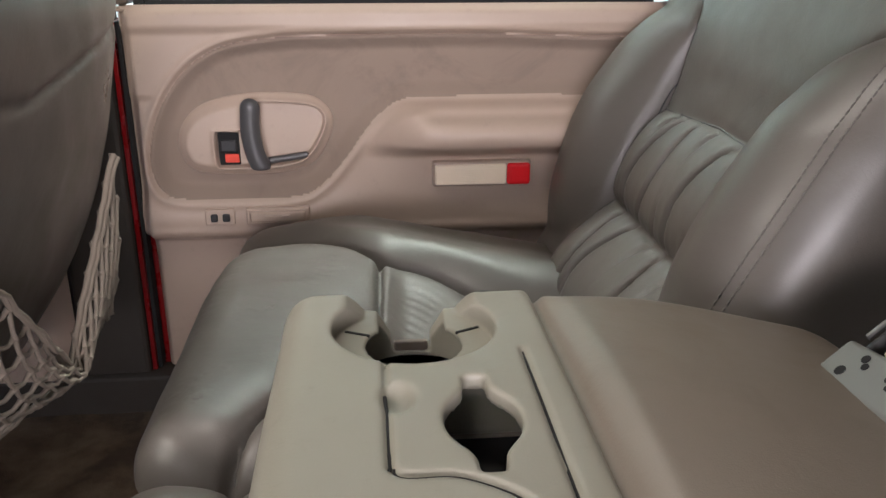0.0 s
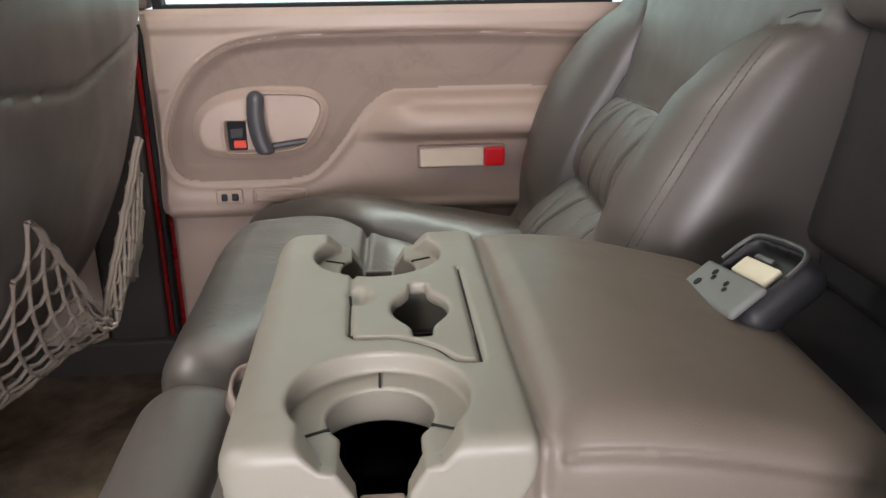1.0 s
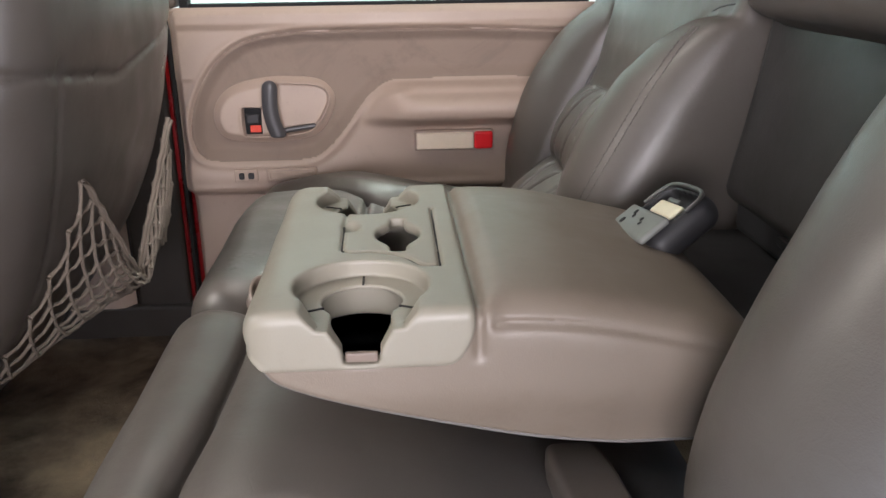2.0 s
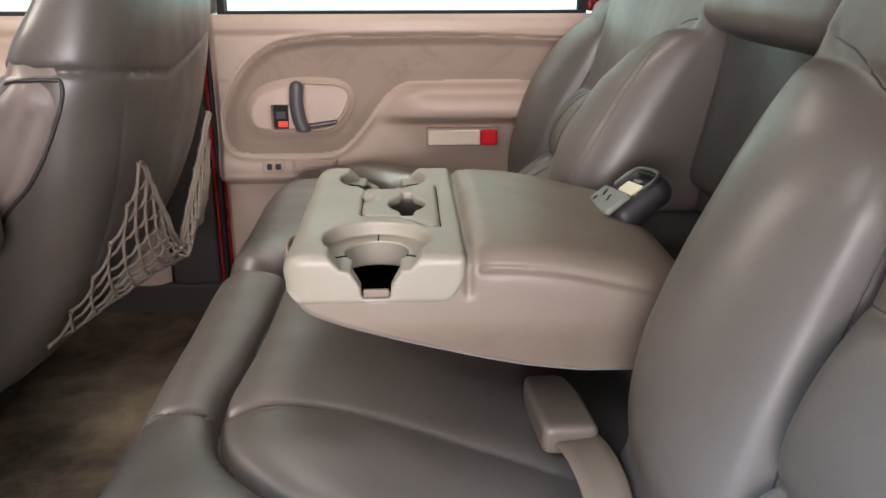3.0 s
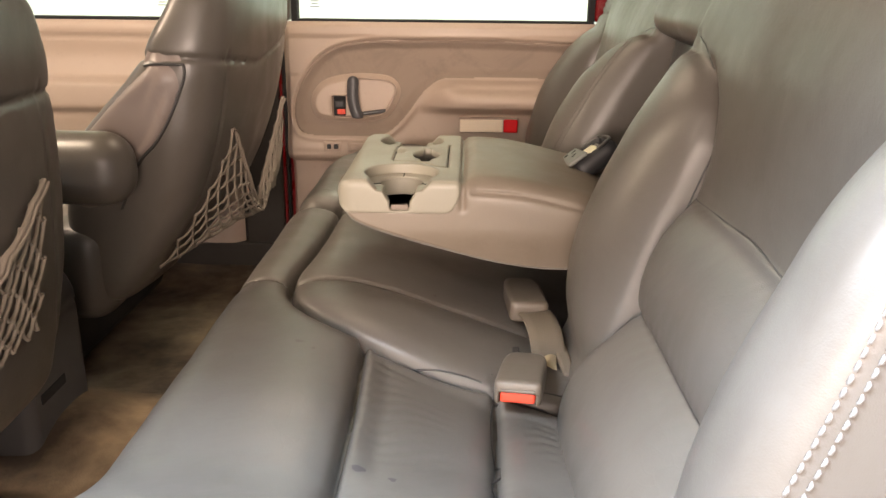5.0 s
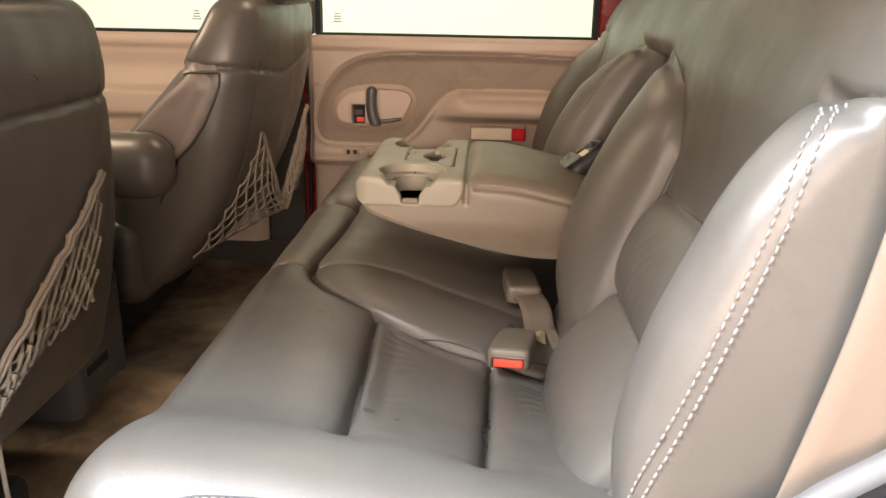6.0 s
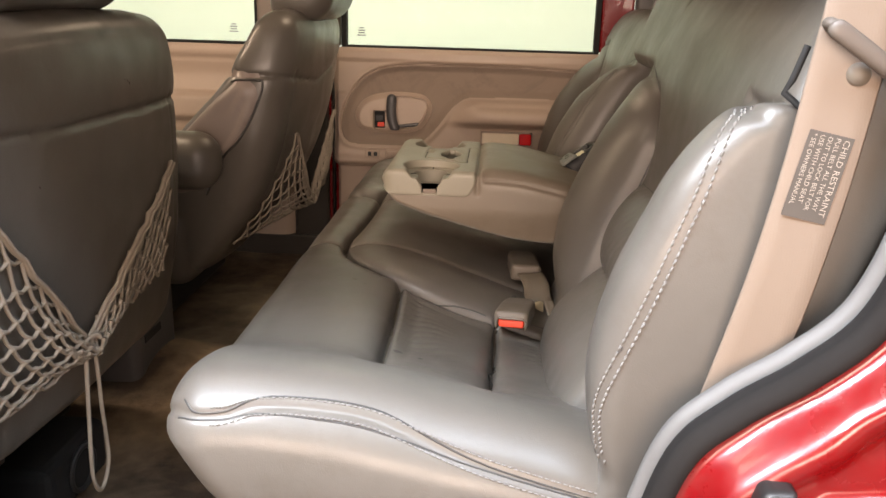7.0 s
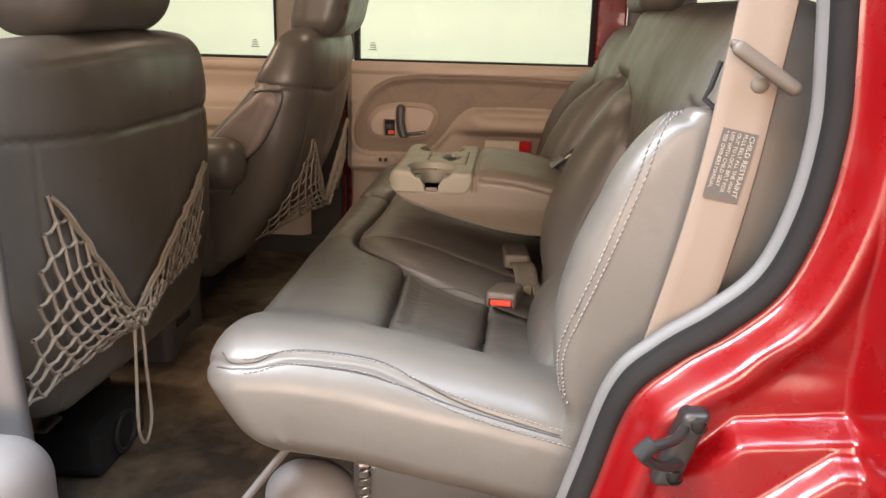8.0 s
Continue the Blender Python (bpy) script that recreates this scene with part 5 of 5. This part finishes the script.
def placed(bm, m):
    bm.transform(m)
    return bm


def buckle(name_label, m, with_button):
    """A buckle block in its own axes: x across, y along towards the mouth, z up."""
    ob = thing("seat_belt_buckle", name_label, "buckle", "rear seat buckles", at=tuple(m.translation))
    inv = m.inverted()

    def f(p):
        q = [inv[i][0] * p[0] + inv[i][1] * p[1] + inv[i][2] * p[2] + inv[i][3] for i in range(3)]
        wide = 0.0225 - 0.004 * step(-q[1], 0.02, 0.055)
        g = smax(smax(np.abs(q[0]) - wide, np.maximum(q[1] - 0.054, -q[1] - 0.050), 0.008), np.abs(q[2] + 0.06 * (q[1] - 0.05) * 0) - 0.0125 + 0.05 * np.maximum(-q[1] - 0.0, 0), 0.006)
        if with_button:
            mouth = smax(np.maximum(np.abs(q[0]) - 0.0175, 0.034 - q[1]), -0.001 - q[2], 0.002)
            g = smax(g, -mouth, 0.0015)
        return 0.85 * g
    c = m.translation
    part("buckle_body", solid(f, c - Vector((0.07, 0.07, 0.04)), c + Vector((0.07, 0.07, 0.04)), 0.0022), BUCKLE, ob, "taupe plastic buckle body")
    if with_button:
        part("release_button", placed(slab((-0.0165, 0.0350, -0.0015), (0.0165, 0.0515, 0.0095), 0.0025), m), ORANGE, ob, "orange-red release button")
        part("slot_lip", placed(slab((-0.0165, 0.050, -0.005), (0.0165, 0.0555, -0.0022), 0.001), m), BUCKLE, ob)
    return ob


buckle("taupe seat belt buckle with orange release button on the cushion", axes_pose((0.1565, -0.018, 0.274), (1, -0.16, 0.02), (-0.17, -1, 0.14)), True)
buckle("taupe seat belt buckle turned face down on the cushion", axes_pose((0.170, 0.182, 0.279), (1, 0.06, -0.03), (0.10, -1, 0.04)), False)


def ribbon(pts, across, width, thick=0.0013):
    """Webbing along a line. across: the direction of its width at each point."""
    path = []
    p = np.array(pts, float)
    tan = np.gradient(p, axis=0)
    tan /= np.linalg.norm(tan, axis=1)[:, None]
    for i in range(len(p)):
        a = np.array(across[i] if isinstance(across[0], (tuple, list, np.ndarray)) else across, float)
        a = a - tan[i] * (a @ tan[i])
        a /= np.linalg.norm(a)
        path.append((p[i], a, np.cross(tan[i], a)))
    h = width / 2
    sec = [(-h, 0), (-h * 0.93, thick), (-h * 0.45, thick * 0.8), (h * 0.45, thick * 0.8), (h * 0.93, thick), (h, 0), (h * 0.93, -thick), (-h * 0.93, -thick)]
    return sweep(path, sec)


lap = thing("lap_belt", "folded beige lap belt with steel tongue tucked in the seat", "seat belt", at=(0.18, 0.10, 0.26))
fold = spline([(0.176, 0.145, 0.270), (0.179, 0.128, 0.281), (0.183, 0.102, 0.284), (0.187, 0.076, 0.279), (0.189, 0.058, 0.268), (0.190, 0.048, 0.258)], 6)
part("webbing", ribbon(fold, (1, 0.25, 0.05), 0.038, 0.0022), WEB_DULL, lap, "folded beige webbing")
part("webbing", ribbon(spline([(0.200, 0.080, 0.268), (0.205, 0.050, 0.262), (0.210, 0.030, 0.250)], 5), (1, 0.3, 0), 0.014, 0.003), WEB_DULL, lap)
part("tongue", sheet(lambda u, v: (0.154 + 0.042 * u, 0.046 - 0.018 * v, 0.2655 - 0.004 * v + 0.003 * np.sin(u * 9 + 2 * v)), np.linspace(0, 1, 16), np.linspace(0, 1, 6)), TONGUE, lap, "bent dull brass tongue")
lap.children[-1].modifiers.new("thickness", "SOLIDIFY").thickness = 0.0018
part("tongue_grip", slab((0.150, 0.040, 0.258), (0.158, 0.062, 0.270), 0.002), DARK_PLASTIC, lap)
anchor = thing("belt_anchor", "taupe plastic belt stalk beside the buckle", "seat belt", at=(0.135, 0.05, 0.25))
part("stalk", solid(lambda p: capsule(p, (0.137, 0.035, 0.252), (0.141, 0.075, 0.258), 0.010), (0.11, 0.01, 0.22), (0.17, 0.10, 0.28), 0.003), BUCKLE, anchor)

# shoulder belt over the outer bolster
belt = thing("shoulder_belt", "beige shoulder belt hanging through a plastic guide", "seat belt", at=(0.36, -0.46, 0.60))
line = spline([(0.396, -0.440, 0.95), (0.381, -0.455, 0.82), (0.368, -0.463, 0.705), (0.360, -0.466, 0.64), (0.350, -0.468, 0.561), (0.335, -0.471, 0.48), (0.317, -0.470, 0.40), (0.299, -0.466, 0.32)], 8)
part("webbing", ribbon(line, (0.95, -0.10, -0.3), 0.050), WEB, belt, "beige woven webbing")
gx, gz = np.array([0.84, 0.10, -0.54]), np.array([0.54, 0.0, 0.84])
gc = np.array([0.368, -0.470, 0.648])
ring = []
for a in np.linspace(0, 2 * math.pi, 40, endpoint=False):
    ca, sa = math.cos(a), math.sin(a)
    ring.append(gc + gx * 0.034 * np.sign(ca) * abs(ca) ** 0.7 + np.array([0, -1, 0]) * 0.011 * np.sign(sa) * abs(sa) ** 0.8 + gz * 0.002)
part("belt_guide", tube(ring, 0.0042, 10, True), GUIDE, belt, "taupe plastic belt guide")
part("guide_bar", solid(lambda p: 0.9 * smax(capsule(p, gc - gx * 0.030 + [0, -0.013, 0], gc + gx * 0.030 + [0, -0.013, 0], 0.0068), np.abs((p[1] - gc[1] + 0.013)) - 0.006, 0.004),
                        gc - 0.07, gc + 0.07, 0.0028), GUIDE, belt)
part("stop_button", solid(lambda p: np.sqrt((p[0] - 0.368) ** 2 + ((p[1] + 0.4665) * 1.5) ** 2 + (p[2] - 0.634) ** 2) - 0.0088, (0.35, -0.49, 0.615), (0.395, -0.45, 0.65), 0.002), BUCKLE, belt, "round taupe stop button")
part("guide_wire", tube([(0.336, -0.452, 0.652), (0.330, -0.449, 0.628), (0.326, -0.446, 0.618), (0.340, -0.452, 0.606), (0.352, -0.456, 0.598)], 0.0028, 6), BLACK, belt, "bent black guide strap")

# woven warning label on the belt
tag_m = axes_pose((0.3500, -0.4696, 0.5610), (-0.195, -0.03, -0.98), (0.98, -0.06, -0.195))
tag = part("belt_label", placed(slab((-0.032, -0.0158, 0.0003), (0.032, 0.0158, 0.0011), 0), tag_m), LABEL_BLACK, belt, "black sewn belt label with pale lettering")


def lettering(text, size, m, parent, mat, squeeze=1.0):
    cu = bpy.data.curves.new("lettering", "FONT")
    cu.body, cu.size, cu.extrude, cu.resolution_u = text, size, 0.0, 2
    cu.align_x = "LEFT"
    tmp = new("lettering", cu)
    bpy.context.view_layer.update()
    me = bpy.data.meshes.new_from_object(tmp.evaluated_get(bpy.context.evaluated_depsgraph_get()))
    bpy.data.objects.remove(tmp)
    me.transform(m @ Matrix.Diagonal((squeeze, 1, 1, 1)))
    return part("lettering", me, mat, parent)


for i, (text, size, squeeze) in enumerate((("CHILD RESTRAINT", 0.0064, 1.08), ("PULL BELT ALL THE WAY", 0.0048, 1.0), ("OUT TO LOCK BELT FOR", 0.0048, 1.0), ("USE WITH CHILD SEAT", 0.0048, 1.02), ("* SEE OWNERS MANUAL", 0.0048, 1.0))):
    lettering(text, size, tag_m @ pose(-0.0300, 0.0090 - i * 0.0056, 0.0016), tag, LABEL_INK, squeeze)

strap = spline([(-0.048, 0.262, 0.384), (-0.060, 0.268, 0.386), (-0.066, 0.280, 0.392), (-0.062, 0.292, 0.398), (-0.050, 0.298, 0.398)], 6)
part("pull_strap", ribbon(strap, (0.3, 0.1, 1.0), 0.010, 0.0012), TAUPE, armrest, "pale fabric pull strap")

# ---------------------------------------------------------------- broken latch on the armrest
latch_m = axes_pose((0.2560, 0.337, 0.4320), (0.004, -0.073, 0.010), (0.049, 0.014, 0.036))
latch = thing("seat_latch", "broken black plastic latch with its cover torn open", "latch", at=tuple(latch_m.translation))


def local(m, p):
    inv = m.inverted()
    return [inv[i][0] * p[0] + inv[i][1] * p[1] + inv[i][2] * p[2] + inv[i][3] for i in range(3)]


def latch_body(p):
    q = local(latch_m, p)
    g = rbox(q, (-0.039, -0.032, -0.030), (0.039, 0.033, 0.0), 0.014)
    hollow = rbox(q, (-0.027, -0.006, -0.014), (0.031, 0.027, 0.02), 0.006)
    return 0.85 * smax(g, -hollow, 0.002)


c = latch_m.translation
part("latch_housing", solid(latch_body, c - Vector((0.07,) * 3), c + Vector((0.07,) * 3), 0.0025), DARK_PLASTIC, latch, "black plastic latch housing")
cover = part("latch_cover", solid(lambda p: 0.85 * rbox(local(latch_m, p), (-0.038, -0.034, -0.002), (0.038, -0.005, 0.004), 0.0028) , c - Vector((0.07,) * 3), c + Vector((0.07,) * 3), 0.002), plastic("latch_grey", (0.17, 0.175, 0.16), 0.5), latch, "worn grey latch cover plate")
part("latch_card", placed(slab((-0.022, -0.002, -0.008), (0.022, 0.013, -0.003), 0.002), latch_m), simple("cream_plastic", (0.78, 0.72, 0.52), 0.5), latch, "cream plastic slide")
part("latch_arm", placed(slab((-0.016, 0.014, -0.008), (0.006, 0.018, -0.004), 0.001), latch_m), STEEL_DARK, latch)
for hx, hy, hr in ((0.006, -0.016, 0.0022), (0.010, -0.020, 0.0020), (-0.012, -0.016, 0.0022), (-0.016, -0.012, 0.0026), (-0.022, -0.024, 0.0032)):
    ring = [latch_m @ Vector((hx + hr * math.cos(a), hy + hr * math.sin(a), 0.0042)) for a in np.linspace(0, 2 * math.pi, 10, endpoint=False)]
    bm = bmesh.new()
    bm.faces.new([bm.verts.new(v) for v in ring])
    ext = bmesh.ops.extrude_face_region(bm, geom=bm.faces[:])
    for v in [g for g in ext["geom"] if isinstance(g, bmesh.types.BMVert)]:
        v.co += latch_m.to_3x3() @ Vector((0, 0, 0.0004))
    part("screw_hole", bm, BLACK, cover)
wire = spline([latch_m @ Vector(q) for q in ((-0.037, 0.002, -0.002), (-0.036, 0.020, -0.002), (-0.026, 0.030, -0.002), (0.020, 0.031, -0.002), (0.034, 0.024, -0.002), (0.037, 0.008, -0.002))], 5)
part("latch_rim", tube(wire, 0.0020, 6), STEEL_DARK, latch, "bright worn rim")

# ---------------------------------------------------------------- door striker on the red jamb
striker = thing("door_striker", "dirty steel door striker bolted to the red jamb", "striker", at=(0.315, -0.57, 0.33))
plate = solid(lambda p: 0.9 * smax(rbox((p[0] - 0.32 * (p[2] - 0.33), p[1], p[2]), (0.298, -0.577, 0.294), (0.322, -0.552, 0.366), 0.006), -0.1 + 0 * p[0], 0.01), (0.26, -0.60, 0.27), (0.38, -0.53, 0.39), 0.003)
plate = part("striker_plate", plate, STRIKER, striker, "dull steel striker plate")
for z, dx in ((0.306, -0.008), (0.356, 0.008)):
    part("screw", tube([(0.314 + dx, -0.576, z), (0.314 + dx, -0.582, z)], (0.0075, 0.0065), 10), STRIKER, plate)
bar = spline([(0.313, -0.570, 0.352), (0.302, -0.590, 0.350), (0.284, -0.606, 0.351), (0.273, -0.610, 0.350), (0.271, -0.606, 0.341), (0.283, -0.600, 0.330), (0.300, -0.588, 0.322), (0.311, -0.572, 0.318)], 6)
part("striker_bar", tube(bar, 0.0048, 8), STRIKER, striker, "worn striker bar")
part("bumper", tube([(0.279, -0.611, 0.356), (0.266, -0.614, 0.344)], (0.0075, 0.0072), 12), BLACK, striker, "black rubber bumper")

# ---------------------------------------------------------------- under and behind the bench
leg = part("leg", sweep([((-0.080, -0.405, 0.215), (0.83, 0, 0.55), (0, 1, 0)), ((-0.235, -0.405, 0.004), (0.83, 0, 0.55), (0, 1, 0))], [(-0.012, -0.004), (0.012, -0.004), (0.014, 0.0), (0.012, 0.010), (-0.012, 0.010), (-0.014, 0.0)]), TRIM, bench, "grey painted steel leg")
part("hinge_cover", solid(lambda p: np.sqrt(((p[0] + 0.070) / 1.2) ** 2 + ((p[1] + 0.35) / 0.7) ** 2 + (p[2] - 0.115) ** 2) * 0.7 - 0.034, (-0.16, -0.42, 0.03), (0.02, -0.28, 0.20), 0.005), TRIM, leg, "pale rounded plastic hinge cover")
part("foot", slab((-0.262, -0.425, 0.0), (-0.205, -0.375, 0.010), 0.003), TRIM, leg)
frame_ob = part("seat_frame", slab((-0.02, -0.36, 0.0), (0.30, 1.00, 0.175), 0.01), STEEL_DARK, bench, "dark steel frame under the cushions")
part("spring", tube([(0.00 + 0.006 * math.cos(i * 0.9), -0.375 + 0.006 * math.sin(i * 0.9), 0.13 + i * 0.0016) for i in range(36)], 0.0016, 5), STEEL, frame_ob, "small bright coil spring")


def rear_headrest(y0, y1, x, z):
    ob = thing("rear_headrest", "grey leather headrest on the rear backrest", "headrest", "rear headrests", at=(x, (y0 + y1) / 2, z))
    part("cushion", solid(lambda p: 0.85 * rbox((p[0] - 0.2 * (p[2] - z), p[1], p[2]), (x - 0.05, y0, z), (x + 0.05, y1, z + 0.16), 0.035), (x - 0.1, y0 - 0.02, z - 0.02), (x + 0.12, y1 + 0.02, z + 0.19), 0.006), LEATHER, ob)
    for y in (y0 + 0.06, y1 - 0.06):
        part("post", tube([(x - 0.015, y, z - 0.06), (x, y, z + 0.02)], 0.006, 10), STEEL_DARK, ob)


rear_headrest(0.62, 0.88, 0.455, 0.695)
rear_headrest(-0.29, -0.03, 0.450, 0.745)

# lower trim of the left middle pillar
pillar = thing("pillar_cover", "light grey plastic cover on the middle pillar", "trim", kind="structure", at=(-0.34, -0.52, 0.0))
part("cover_strip", sweep([((-0.345, -0.505, 0.56), (1, 0, 0), (0, 1, 0)), ((-0.342, -0.508, 0.40), (1, 0, 0), (0, 1, 0)), ((-0.330, -0.512, 0.22), (1, 0, 0), (0, 1, 0)), ((-0.315, -0.515, 0.01), (1, 0, 0), (0, 1, 0))],
                          [(-0.030, -0.012), (0.012, -0.012), (0.016, -0.006), (0.016, 0.004), (-0.030, 0.004)]), TRIM, pillar)
part("belt_cover", solid(lambda p: 0.85 * rbox(p, (-0.44, -0.665, 0.02), (-0.238, -0.575, 0.322), 0.042), (-0.48, -0.69, 0.0), (-0.20, -0.55, 0.35), 0.006), TRIM, pillar, "rounded pale grey belt cover")
part("belt_bezel", slab((-0.300, -0.671, 0.268), (-0.276, -0.662, 0.292), 0.003), STEEL, pillar, "bright metal bezel")


# ---------------------------------------------------------------- scuffs and spots on the leather
def scuff(field, parent, at, ux, uy, seed, mat):
    """A thin uneven stain on a skin, ux and uy its half sizes as directions."""
    rnd = random.Random(seed)
    at, ux, uy = np.array(at), np.array(ux), np.array(uy)
    rim = [rnd.uniform(0.55, 1.0) for _ in range(14)]
    pts = [at] + [at + (ux * math.cos(a) + uy * math.sin(a)) * r for a, r in zip(np.arange(14) / 14 * 2 * math.pi, rim)]
    v, nor = onto(field, pts, 6)
    v = v + nor * 0.0004
    part("stain", (v, [(0, 1 + i, 1 + (i + 1) % 14) for i in range(14)]), mat, parent, "small dark scuff")


SCUFF = simple("scuff_mark", (0.055, 0.050, 0.048), 0.6)
SOIL = simple("soil_mark", (0.085, 0.072, 0.060), 0.55)
for k, (at, ux, uy) in enumerate((((0.020, -0.225, 0.30), (0.007, 0, 0), (0, 0.007, 0)), ((0.045, -0.235, 0.29), (0.004, 0, 0), (0, 0.005, 0)), ((-0.060, -0.045, 0.31), (0.005, 0, 0), (0, 0.004, 0)),
                                  ((-0.045, -0.055, 0.31), (0.003, 0, 0), (0, 0.003, 0)), ((0.066, 0.150, 0.30), (0.003, 0, 0), (0, 0.003, 0)))):
    scuff(CUSHION_L, cush_l, at, ux, uy, k, SCUFF if k < 2 else SOIL)
scuff(BACK_L, back_l, (0.224, -0.455, 0.412), (0.003, 0, 0.004), (-0.001, 0, 0.002), 9, SCUFF)
